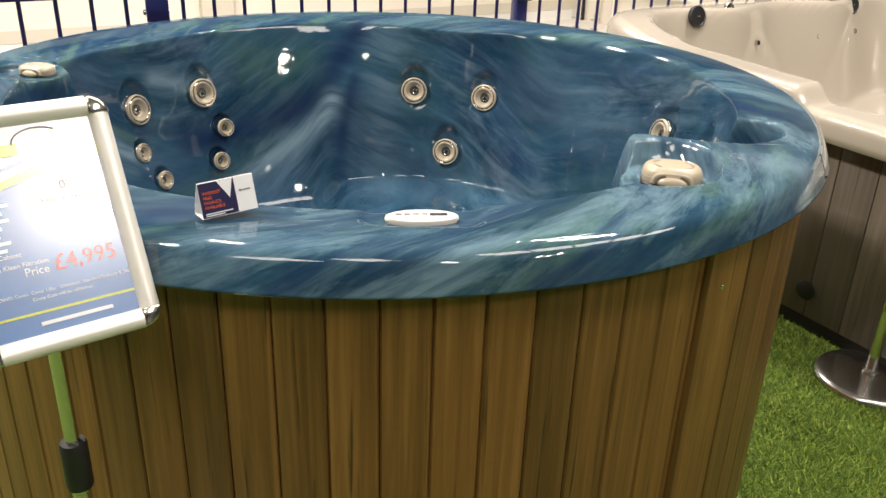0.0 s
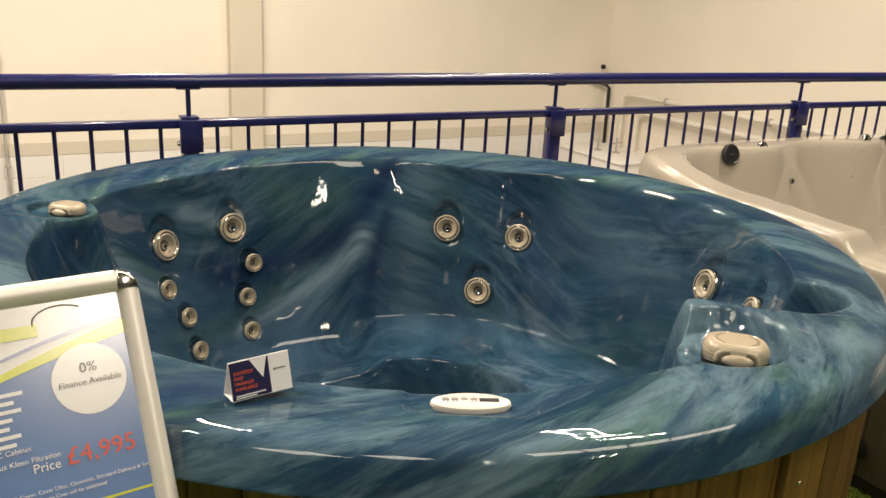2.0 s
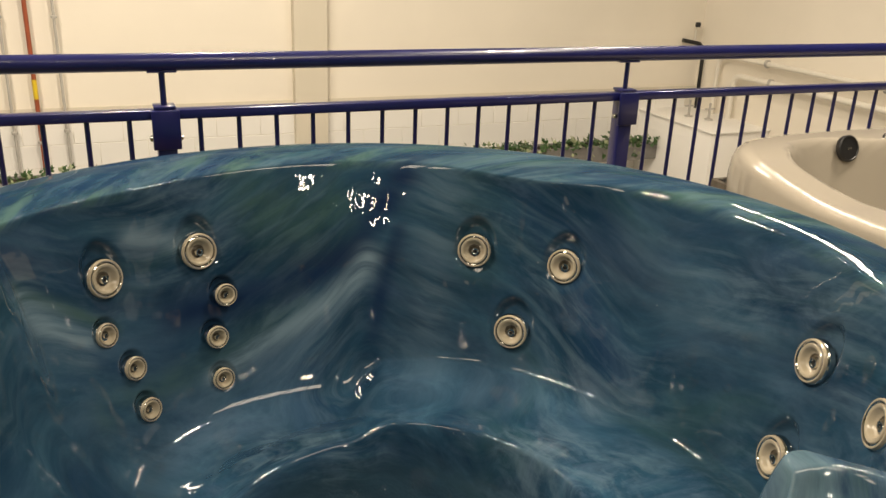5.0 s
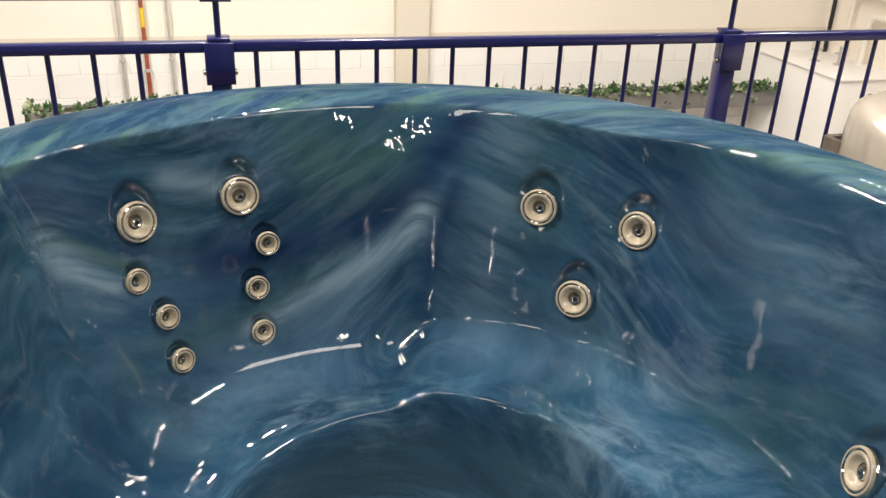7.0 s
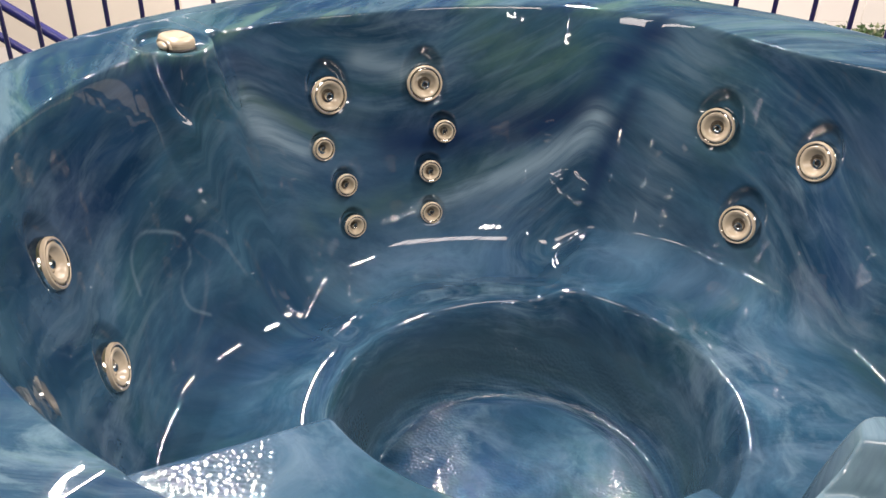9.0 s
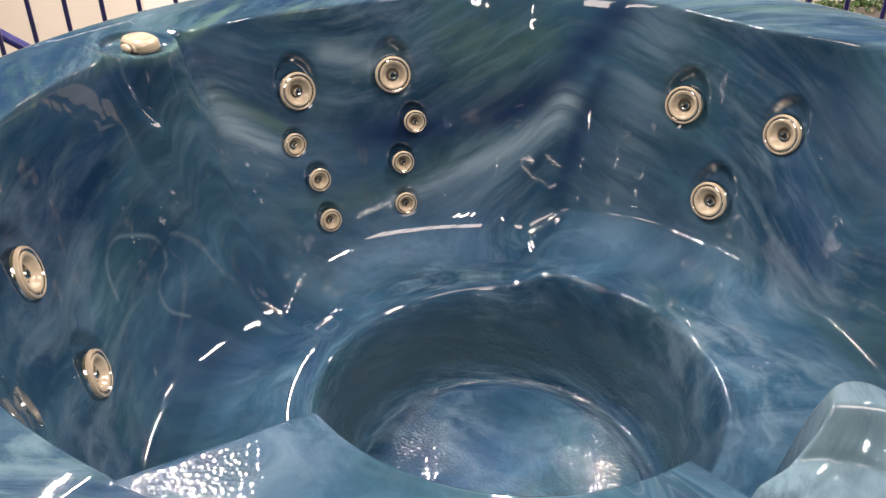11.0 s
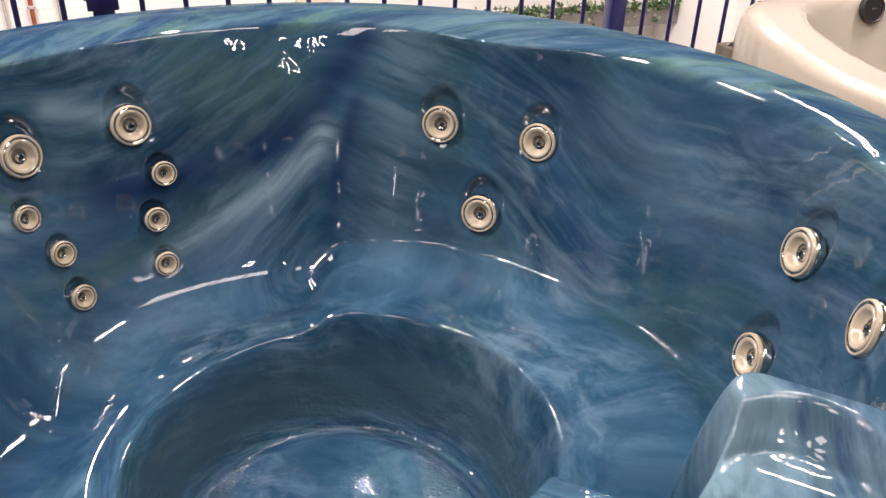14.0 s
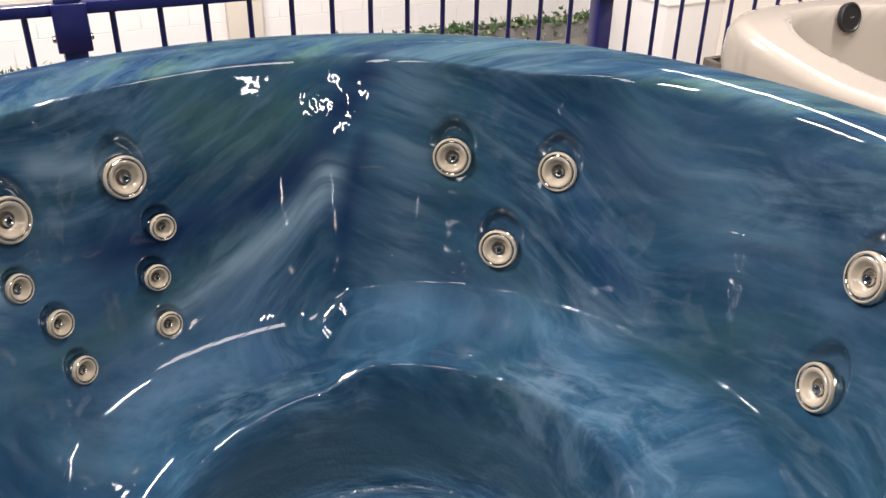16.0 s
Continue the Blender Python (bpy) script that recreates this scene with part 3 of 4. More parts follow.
def shell_mesh(nt=1440, nr=430):
    fine = np.linspace(0.0, 0.946, 3000)
    th = np.linspace(-math.pi, math.pi, nt, endpoint=False) + radians(0.13)
    z = shell_height(fine[None, :] + 0 * th[:, None], th[:, None] + 0 * fine[None, :])
    z += (0.914 - z[:, -1:]) * step(fine, 0.90, 0.946)[None, :]
    s = np.concatenate([np.zeros((nt, 1)), np.cumsum(np.hypot(np.diff(fine)[None, :], np.diff(z, axis=1)), axis=1)], axis=1)
    rr, zz, ss = np.zeros((nt, nr)), np.zeros((nt, nr)), np.zeros((nt, nr))
    for i in range(nt):
        at = np.linspace(0.004, s[i, -1], nr)
        rr[i], zz[i], ss[i] = np.interp(at, s[i], fine), np.interp(at, s[i], z[i]), at - s[i, -1]
    # rolled outer lip
    tilt = radians(66) * np.linspace(0, 1, 15)[1:]
    flank = np.linspace(0, 1, 10)[1:]
    lip_r = np.concatenate([0.946 + 0.030 * np.sin(tilt), 0.9734 + 0.0135 * flank - 0.003 * flank * (flank - 1), [0.9882, 0.9890, 0.9888, 0.987, 0.981, 0.962]])
    lip_z = np.concatenate([0.914 - 0.030 * (1 - np.cos(tilt)), 0.8962 - 0.0300 * flank, [0.8638, 0.8614, 0.8594, 0.858, 0.8568, 0.8568]])
    lip_s = np.cumsum(np.hypot(np.diff(np.r_[0.946, lip_r]), np.diff(np.r_[0.914, lip_z])))
    rr = np.concatenate([rr, np.tile(lip_r, (nt, 1))], 1)
    zz = np.concatenate([zz, np.tile(lip_z, (nt, 1))], 1)
    ss = np.concatenate([ss, np.tile(lip_s, (nt, 1))], 1)
    n = rr.shape[1]
    x, y = rr * np.cos(th)[:, None], rr * np.sin(th)[:, None]
    # an egg-shaped dish round every jet, deepest behind its upper edge
    for bearing, jr, jz, size in JETS:
        b, k = radians(bearing), JET_R[size]
        along = -x * math.sin(b) + y * math.cos(b)
        out = x * math.cos(b) + y * math.sin(b)
        up = (zz - jz) / k
        tall = np.where(up > 0, 1.0, 0.70) * (2.15 if size == "large" else 1.6)
        d = np.hypot(along / (1.42 * k), up / tall)
        w = (1 - step(d, 0.55, 1.0)) * (np.abs(out - jr) < 0.12) * (0.62 + 0.38 * np.clip(up, -1, 1))
        push = w * (0.0195 if size == "large" else 0.014)
        x, y = x + push * math.cos(b), y + push * math.sin(b)
    verts = np.stack([x, y, zz], -1).reshape(-1, 3)
    i, j = np.meshgrid(np.arange(nt), np.arange(n - 1), indexing="ij")
    k = (i + 1) % nt
    faces = np.stack([i * n + j, i * n + j + 1, k * n + j + 1, k * n + j], -1).reshape(-1, 4)
    centre = len(verts)
    verts = np.vstack([verts, [[0, 0, zz[:, 0].mean()]]])
    me = bpy.data.meshes.new("shell")
    fan = [(centre, a * n, ((a + 1) % nt) * n) for a in range(nt)]
    me.from_pydata(verts.tolist(), [], faces.tolist() + fan)
    # the colour hangs in swags between the pillars, and runs aslant over the rim
    az = np.degrees(th)
    hang = [(-180, 0.18), (-140, 0.08), (-100, 0.20), (-40, 0.20), (0, 0.16), (50, 0.03), (85, 0.20), (104, 0.30), (107, 0.31), (115, 0.215), (125, 0.13), (135, 0.07), (148, 0.04), (160, 0.09), (170, 0.17), (180, 0.18)]
    swag = np.interp(az, [a for a, h in hang], [h for a, h in hang])
    blur = np.exp(-0.5 * (np.arange(-15, 16) / 7.0) ** 2)
    swag = np.convolve(np.concatenate([swag[-15:], swag, swag[:15]]), blur / blur.sum(), mode="valid")
    core = step(rr, 0.26, 0.40)
    ang = th[:, None] + 0 * ss
    fx = core * 0.62 * np.cos(ang) + (1 - core) * 1.6 * rr * np.cos(ang)
    fy = core * 0.62 * np.sin(ang) + (1 - core) * 1.6 * rr * np.sin(ang)
    fz = core * (ss - swag[:, None] * step(rr, 0.44, 0.66))
    twist = ang + 1.6 * ss
    bearing_of = np.degrees(ang)
    # mask of the well's wall, evened and darkened in colour; the floor is left out
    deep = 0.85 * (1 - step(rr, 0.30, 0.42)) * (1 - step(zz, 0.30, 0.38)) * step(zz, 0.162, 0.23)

    def store(name, kind, field, values, mid):
        data = np.concatenate([values.reshape(nt * n, -1), [mid]]).astype(np.float32)
        me.attributes.new(name, kind, "POINT").data.foreach_set(field, data.ravel())

    store("flow", "FLOAT_VECTOR", "vector", np.stack([fx, fy, fz], -1), (0, 0, 0))
    store("rimflow", "FLOAT_VECTOR", "vector", np.stack([0.9 * np.cos(twist), 0.9 * np.sin(twist), 0.6 * ss], -1), (0, 0, 0))
    drawn = [(name, strokes(which, bearing_of, zz, rr)) for name, which in (("navy", NAVY_STROKES), ("pale", PALE_STROKES), ("green", GREEN_STROKES), ("mist", MIST_STROKES))]
    wavy = 8.0 * hump(bearing_of, 107, 12) * step(zz, 0.72, 0.80) * (1 - step(zz, 0.87, 0.895))
    # the far rim's darker look is put into the colour by weakening pale patches
    near_pale = 0.22 + 0.78 * hump(bearing_of, -65, 70)
    for name, values in drawn + [("deep", deep), ("wavy", wavy), ("near_pale", near_pale)]:
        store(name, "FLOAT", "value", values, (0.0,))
    arm = step(zz, 0.80, 0.862) * (1 - step(np.hypot(x - 0.58, y + 0.48), 0.17, 0.24)) * step((x - 0.484) * 0.93 - (y + 0.49) * 0.36, -0.014, 0.002)
    store("over", "FLOAT", "value", np.maximum(np.maximum(step(zz, 0.872, 0.902), step(ss, -0.02, 0.0)), arm), (0.0,))
    entry = (np.abs(zz - 0.545) < 0.03) * (np.abs((az[:, None] + 68 + 180) % 360 - 180) < 54) * step(rr, 0.40, 0.45) * step(-rr, -0.72, -0.66)
    store("grip", "FLOAT", "value", np.maximum(2.6 * entry, 6.0 * (1 - step(zz, 0.235, 0.30)) * (rr < 0.38)), (3.0,))
    me.polygons.foreach_set("use_smooth", [True] * len(me.polygons))
    me.materials.append(ACRYLIC)
    me.update()
    return me


tub = group_of("hot_tub", pose(0, 0, 0), "round hot tub with marbled blue-green acrylic shell and brown boarded cabinet", "hot tub")
shell = new("shell", shell_mesh())
shell.parent = tub
tagged(shell, "glossy marbled blue-green acrylic shell")


def jet(size, m):
    """A massage jet: chrome rim, beige face with a stepped cup and a chrome nozzle."""
    k = JET_R[size]
    j = part("jet", lathe([(1.05 * k, -0.012), (1.04 * k, -0.003), (1.01 * k, 0.002), (0.96 * k, 0.004)], 44), CHROME, tub, "chrome-rimmed beige massage jet", m)
    part("face", lathe([(0.995 * k, 0.001), (0.985 * k, 0.0060), (0.955 * k, 0.0088), (0.91 * k, 0.0096), (0.875 * k, 0.0090), (0.865 * k, 0.004)], 44), BEIGE, j)
    part("groove", lathe([(0.87 * k, 0.0086), (0.83 * k, 0.0062), (0.79 * k, 0.0070), (0.755 * k, 0.0048)], 40), CHROME, j)
    part("inner_ring", lathe([(0.78 * k, 0.003), (0.765 * k, 0.0080), (0.73 * k, 0.0092), (0.64 * k, 0.0088), (0.59 * k, 0.0072), (0.52 * k, 0.0015), (0.43 * k, -0.0025), (0.36 * k, -0.0040)], 40), BEIGE, j)
    # cup darkened in colour to hold the hollow's shade
    part("cup", lathe([(0.37 * k, -0.0035), (0.34 * k, -0.0062), (0.28 * k, -0.0072), (0.0, -0.0072)], 36), SHADED_BEIGE, j)
    nozzle = part("nozzle", lathe([(0.27 * k, -0.0080), (0.26 * k, -0.0020), (0.21 * k, 0.0014), (0.15 * k, 0.0018), (0.115 * k, 0.0006), (0.105 * k, -0.006)], 28), CHROME, j, "chrome swivel nozzle", pose(0.05 * k, -0.06 * k, 0, 8, 6, 0))
    # flat black disc closes the bore in place of its dark inside
    part("bore", lathe([(0.125 * k, -0.0025), (0.0, -0.0025)], 20), DARK_HOLE, nozzle)
    for a0 in (20, 200):
        slot, ring = bmesh.new(), []
        for a in range(a0, a0 + 70, 7):
            ca, sa = math.cos(radians(a)), math.sin(radians(a))
            ring.append([slot.verts.new((q * k * ca, q * k * sa, 0.0101)) for q in (0.855, 0.90)])
        for p, q in zip(ring, ring[1:]):
            slot.faces.new((p[0], p[1], q[1], q[0]))
        part("grip_slot", slot, GREY_INK, j)
    return j


jet_models = {}
for bearing, jr, jz, size in JETS:
    b = radians(bearing)
    ahead = Vector((-math.cos(b), -math.sin(b), 0.22)).normalized()
    place = Vector((jr * math.cos(b), jr * math.sin(b), jz)) + ahead * (0.001 if size == "large" else 0.006)
    m = Matrix.Translation(place) @ ahead.to_track_quat("Z", "Y").to_matrix().to_4x4()
    if size not in jet_models:
        jet_models[size] = jet(size, m)
    else:
        copy_thing(jet_models[size], m)


def valve_cap(m):
    """An oval beige diverter cap: domed body, arched finger grip over a rounded tab, two crescents of dial shade."""
    oval = 1.36

    def round_box(prof, n=2.7, steps=72):
        """Rings of a rounded oblong outline; prof gives (share of the half width, height)."""
        bm, rings = bmesh.new(), []
        for q, z in prof:
            if q == 0:
                rings.append([bm.verts.new((0, 0, z))] * steps)
                continue
            ring = []
            for c in range(steps):
                a = TAU * c / steps
                ca, sa = math.cos(a), math.sin(a)
                ring.append(bm.verts.new((0.0432 * oval * q * math.copysign(abs(ca) ** (2 / n), ca), 0.0432 * q * math.copysign(abs(sa) ** (2 / n), sa), z)))
            rings.append(ring)
        for a, b in zip(rings, rings[1:]):
            for c in range(steps):
                d = (c + 1) % steps
                corners = [a[c], a[d], b[d], b[c]]
                bm.faces.new(list(dict.fromkeys(corners)))
        bmesh.ops.recalc_face_normals(bm, faces=bm.faces[:])
        return bm

    cap = part("valve_cap", round_box([(0.985, 0.0), (1.0, 0.004), (1.0, 0.0118), (0.985, 0.0126), (0.985, 0.0134), (1.0, 0.0142), (0.975, 0.020), (0.90, 0.0265), (0.80, 0.0300), (0.73, 0.0310), (0.715, 0.0300), (0.5, 0.0304), (0, 0.0306)]), BEIGE, tub, "oblong beige plastic diverter cap", m)
    part("skirt", round_box([(0.98, -0.022), (1.02, -0.004), (0.95, 0.001)]), DARK_BASE, cap)
    pts = []
    for k in range(25):
        a = math.pi * k / 24
        x = 0.036 * math.copysign(abs(math.cos(a)) ** 0.55, math.cos(a))
        out = 0.0432 * (1 - min(1.0, abs(x) / (0.0432 * oval)) ** 2.7) ** (1 / 2.7)
        pts.append((x, -out + 0.0015 + 0.005 * math.sin(a) ** 2, 0.001 + 0.0195 * math.sin(a) ** 0.7))
    part("grip", tube(pts, 0.0052, 14), BEIGE, cap)
    # dark lens in place of a hollow, the gap's shade put into its colour
    part("finger_gap_shade", lathe([(0.0, 0.0040), (0.0145, 0.0034), (0.0160, 0.0)], 32, oval=2.1), SHADED_BEIGE, cap, "", pose(0, -0.0405, 0.0072, 80, 0, 0))
    part("thumb_tab", lathe([(0.0, 0.0125), (0.006, 0.0120), (0.0100, 0.0095), (0.0120, 0.0045), (0.0122, 0.0)], 36, oval=2.35), BEIGE, cap, "", pose(0, -0.0390, 0.0045, 80, 0, 0))
    # brown crescents: shade at the ends of the recessed dial, put into colour
    for side in (0, 180):
        line = bmesh.new()
        arc = [(0.0285 * oval * math.cos(radians(a)), 0.0285 * math.sin(radians(a))) for a in range(side - 52, side + 53, 8)]
        inner_arc = [(0.0240 * oval * math.cos(radians(a)) + math.copysign(0.0022, math.cos(radians(side))), 0.0272 * math.sin(radians(a))) for a in range(side - 52, side + 53, 8)]
        sheet(arc + inner_arc[::-1], 0.0006, line)
        part("dial_shade", line, DIAL_SHADE, cap, "", pose(0, 0, 0.0304), smooth=False)
    return cap


valve_cap(pose(0.553, -0.566, 0.888, 0, 0, -12) @ Matrix.Scale(0.88, 4))
valve_cap(pose(-0.786, -0.012, 0.9035, 0, 0, -12) @ Matrix.Diagonal((0.68, 0.68, 0.62, 1.0)))

# control pad on the front rim
pad = part("control_pad", lathe([(0.0255, -0.006), (0.027, 0.0), (0.0262, 0.004), (0.024, 0.0055), (0.0, 0.006)], 56, oval=2.0), PANEL_FACE, tub, "oval beige control pad with a small display", pose(0.126, -0.827, 0.9085, 0, 0, 6) @ Matrix.Diagonal((1.0, 0.84, 1.0, 1.0)))
part("display", box(0.026, 0.010, 0.001, 0.0003, pose(0.024, 0.0, 0.0064)), DARK_HOLE, pad)
for kx in range(4):
    part("button", lathe([(0.0042, 0.0), (0.0040, 0.0012), (0.0, 0.0014)], 16, oval=1.25), GREY_INK, pad, "", pose(-0.0335 + 0.0125 * kx, 0.003, 0.0056))
    if kx != 2:
        for half_x in (-0.0027, 0.0027):
            part("printed_mark", box(0.0028, 0.0026, 0.0006, 0, pose(-0.0335 + 0.0125 * kx + half_x, -0.0042, 0.0061)), POSTER_MAUVE, pad, smooth=False)

# boarded cabinet
cabinet = part("cabinet", lathe([(0.935, 0.03), (0.935, 0.866)], 96), DARK_BASE, tub, "brown boarded cabinet")
part("plinth", lathe([(0.93, 0.0), (0.93, 0.06)], 96), DARK_BASE, tub)
BOARDS = 81


def board_mesh(half, r, thick, groove=0.004):
    bm = bmesh.new()
    prof = [(-half, r), (-half, r + thick - groove)] + [(-half + 0.0035, r + thick)] + [(-half + 0.0035 + (2 * half - 0.007) * k / 4, r + thick) for k in range(1, 4)] + [(half - 0.0035, r + thick), (half, r + thick - groove), (half, r)]
    lo = [bm.verts.new((q * math.cos(a), q * math.sin(a), 0.045)) for a, q in prof]
    hi = [bm.verts.new((q * math.cos(a), q * math.sin(a), 0.863)) for a, q in prof]
    for k in range(len(prof) - 1):
        bm.faces.new((lo[k], lo[k + 1], hi[k + 1], hi[k]))
    bm.faces.new(lo[::-1])
    bm.faces.new(hi)
    bmesh.ops.recalc_face_normals(bm, faces=bm.faces[:])
    return bm


# ---- paper tent card on the rim ----
card = group_of("tent_card", pose(-0.1735, -0.8795, 0.9178, 0, 0, 39.0), "folded navy and white finance leaflet standing on the rim", "card")
CARD_L, CARD_W, CARD_H = 0.083, 0.028, 0.048
apex = (CARD_W / 2, CARD_H)
# two leaning leaves and a floor leaf, each a thin sheet
def leaf(y0, z0, y1, z1, x0, x1, t=0.0007):
    bm = bmesh.new()
    n = Vector((0, z1 - z0, -(y1 - y0))).normalized() * t
    ring = []
    for x in (x0, x1):
        ring.append([bm.verts.new((x, y0, z0)), bm.verts.new((x, y1, z1)), bm.verts.new((x, y1 + n.y, z1 + n.z)), bm.verts.new((x, y0 + n.y, z0 + n.z))])
    for k in range(4):
        bm.faces.new((ring[0][k], ring[0][(k + 1) % 4], ring[1][(k + 1) % 4], ring[1][k]))
    bm.faces.new(ring[0][::-1])
    bm.faces.new(ring[1])
    bmesh.ops.recalc_face_normals(bm, faces=bm.faces[:])
    return bm


front = part("front_leaf", leaf(0, 0, apex[0], apex[1], 0, CARD_L), PAPER, card, "", smooth=False)
part("rear_leaf", leaf(CARD_W, 0, apex[0], apex[1], 0, CARD_L), PAPER, card, "", smooth=False)
part("floor_leaf", leaf(0, 0.0004, CARD_W, 0.0004, 0, CARD_L), PAPER, card, "", smooth=False)
# printing on the front leaf, laid in its plane
lean = math.degrees(math.atan2(CARD_H, apex[0]))
slant = math.hypot(CARD_H, apex[0])
on_leaf = pose(0, 0, 0, lean, 0, 0)
part("navy_print", sheet([(0.0005, 0.001), (0.0535, 0.001), (0.0535, slant - 0.001), (0.0005, slant - 0.001)], 0.0002), NAVY_INK, front, "navy printed field", on_leaf @ pose(0, 0, 0.0008), smooth=False)
part("white_wedge", sheet([(0.028, slant - 0.0012), (0.044, slant - 0.027), (0.0515, slant - 0.0012)], 0.0002), PAPER, front, "white wedge", on_leaf @ pose(0, 0, 0.0012), smooth=False)
for k, words in enumerate(("INTEREST", "FREE", "FINANCE", "AVAILABLE")):
    lettering(words, 0.0062, ORANGE_INK, front, on_leaf @ pose(0.005, slant - 0.0175 - 0.0066 * k, 0.0012))
for k in range(2):
    part("small_print", box(0.040 - 0.012 * k, 0.0016, 0.0002, 0, pose(0.025 - 0.006 * k, 0.006 - 0.0028 * k, 0.0013)), WHITE_INK, front, "", on_leaf, smooth=False)
part("small_print", box(0.004, 0.003, 0.0002, 0, pose(0.061, slant * 0.6, 0.0012)), GREY_INK, front, "", on_leaf, smooth=False)
part("small_print", box(0.012, 0.0018, 0.0002, 0, pose(0.070, slant * 0.6, 0.0012)), GREY_INK, front, "", on_leaf, smooth=False)

# ---- price sign on a stand ----
top_right = Vector((-0.2885, -0.878, 1.0905))
down = Vector((0.084, -0.110, -0.273)).normalized()
left = Vector((-0.795, -0.607, 0)).normalized()
face_out = (-left).cross(-down).normalized()
SIGN_W, SIGN_H, RAIL = 0.218, 0.306, 0.026
turn = Matrix((-left, -down, face_out)).transposed().to_4x4()
# sign frame: x right, y up, z out of the face; origin at its centre
middle = top_right + left * SIGN_W / 2 + down * SIGN_H / 2
sign = group_of("sign_stand", Matrix.Translation((middle.x, middle.y, 0)), "silver snap-frame price sign tilted on a chrome pole", "sign")
board_m = Matrix.Translation((0, 0, middle.z)) @ turn
backing = part("sign_backing", box(SIGN_W - 0.01, SIGN_H - 0.01, 0.006, 0.001, pose(0, 0, -0.008)), BLACK, sign, "black backing", board_m)


def rail(length, wide):
    """A rounded aluminium snap-frame profile along x."""
    bm = bmesh.new()
    prof = [(-wide / 2, -0.008), (-wide / 2, 0.0), (-wide * 0.40, 0.006), (-wide * 0.2, 0.0095), (0.1 * wide, 0.0095), (wide * 0.36, 0.006), (wide / 2, 0.001), (wide / 2, -0.008)]
    a = [bm.verts.new((-length / 2, y, z)) for y, z in prof]
    b = [bm.verts.new((length / 2, y, z)) for y, z in prof]
    for k in range(len(prof)):
        l = (k + 1) % len(prof)
        bm.faces.new((a[k], a[l], b[l], b[k]))
    bm.faces.new(a[::-1])
    bm.faces.new(b)
    bmesh.ops.recalc_face_normals(bm, faces=bm.faces[:])
    return bm


hw, hh = SIGN_W / 2, SIGN_H / 2
part("frame_rail", rail(SIGN_W - 0.05, RAIL), SILVER, sign, "", board_m @ pose(0, hh - RAIL / 2, 0, 0, 0, 180))
part("frame_rail", rail(SIGN_W - 0.05, RAIL), SILVER, sign, "", board_m @ pose(0, -hh + RAIL / 2, 0))
part("frame_rail", rail(SIGN_H - 0.05, RAIL), SILVER, sign, "", board_m @ pose(hw - RAIL / 2, 0, 0, 0, 0, 90))
part("frame_rail", rail(SIGN_H - 0.05, RAIL), SILVER, sign, "", board_m @ pose(-hw + RAIL / 2, 0, 0, 0, 0, -90))


def corner_piece():
    pts = [(0, 0)] + [(0.026 * math.cos(a), 0.026 * math.sin(a)) for a in [math.pi / 2 * k / 8 for k in range(9)]]
    bm = sheet([(p[0], p[1]) for p in pts], 0.018)
    edges = [e for e in bm.edges if all(v.co.z > 0.017 for v in e.verts)]
    bmesh.ops.bevel(bm, geom=edges, offset=0.004, segments=3, profile=0.5, affect="EDGES")
    return bm


for sx, sy, rot in ((1, 1, 0), (-1, 1, 90), (-1, -1, 180), (1, -1, 270)):
    part("corner_cap", corner_piece(), CHROME, sign, "chrome corner cap", board_m @ pose(sx * (hw - 0.026), sy * (hh - 0.026), -0.008, 0, 0, rot))
poster = part("poster", box(SIGN_W - 0.03, SIGN_H - 0.03, 0.001, 0, pose(0, 0, 0)), POSTER_WHITE, sign, "printed white, blue and yellow price sheet", board_m, smooth=False)
pw, ph = hw - RAIL, hh - RAIL
Z1 = 0.0008


def swoosh(y0, y1, h0, h1, bend):
    pts = []
    for k in range(13):
        t = k / 12
        pts.append((-pw + 2 * pw * t, y0 + (y1 - y0) * t + bend * math.sin(math.pi * t)))
    pts += [(x, y - (h0 + (h1 - h0) * ((x + pw) / (2 * pw)))) for x, y in reversed(pts)]
    return sheet(pts, 0.0003)


curve = [(-pw + 2 * pw * k / 12, 0.040 + 0.040 * (k / 12) + 0.004 * math.sin(math.pi * k / 12)) for k in range(13)]
part("blue_field", sheet([(-pw, -ph), (pw, -ph)] + curve[::-1], 0.0003), POSTER_BLUE, poster, "blue printed field", pose(0, 0, Z1), smooth=False)
part("yellow_swoosh", swoosh(0.046, 0.096, 0.006, 0.017, 0.002), POSTER_YELLOW, poster, "yellow band", pose(0, 0, Z1 + 0.0006), smooth=False)
part("mauve_swoosh", swoosh(0.062, 0.102, 0.003, 0.005, 0.004), POSTER_MAUVE, poster, "", pose(0, 0, Z1 + 0.0004), smooth=False)
part("yellow_rule", box(2 * pw, 0.0028, 0.0003, 0, pose(0, -ph + 0.026, Z1 + 0.0006)), POSTER_YELLOW, poster, "", smooth=False)
part("white_roundel", lathe([(0.040, 0.0), (0.040, 0.0003), (0.0, 0.0003)], 48), POSTER_WHITE, poster, "", pose(pw - 0.046, 0.034, Z1 + 0.0008), smooth=False)
lettering("0%", 0.016, GREY_INK, poster, pose(pw - 0.046, 0.042, Z1 + 0.0014), align="CENTER")
lettering("Finance Available", 0.0098, GREY_INK, poster, pose(pw - 0.046, 0.028, Z1 + 0.0014), align="CENTER")
lettering("\u00a34,995", 0.0275, RED_INK, poster, pose(pw - 0.085, -0.055, Z1 + 0.0012))
lettering("Price", 0.014, WHITE_INK, poster, pose(pw - 0.119, -0.055, Z1 + 0.0012))
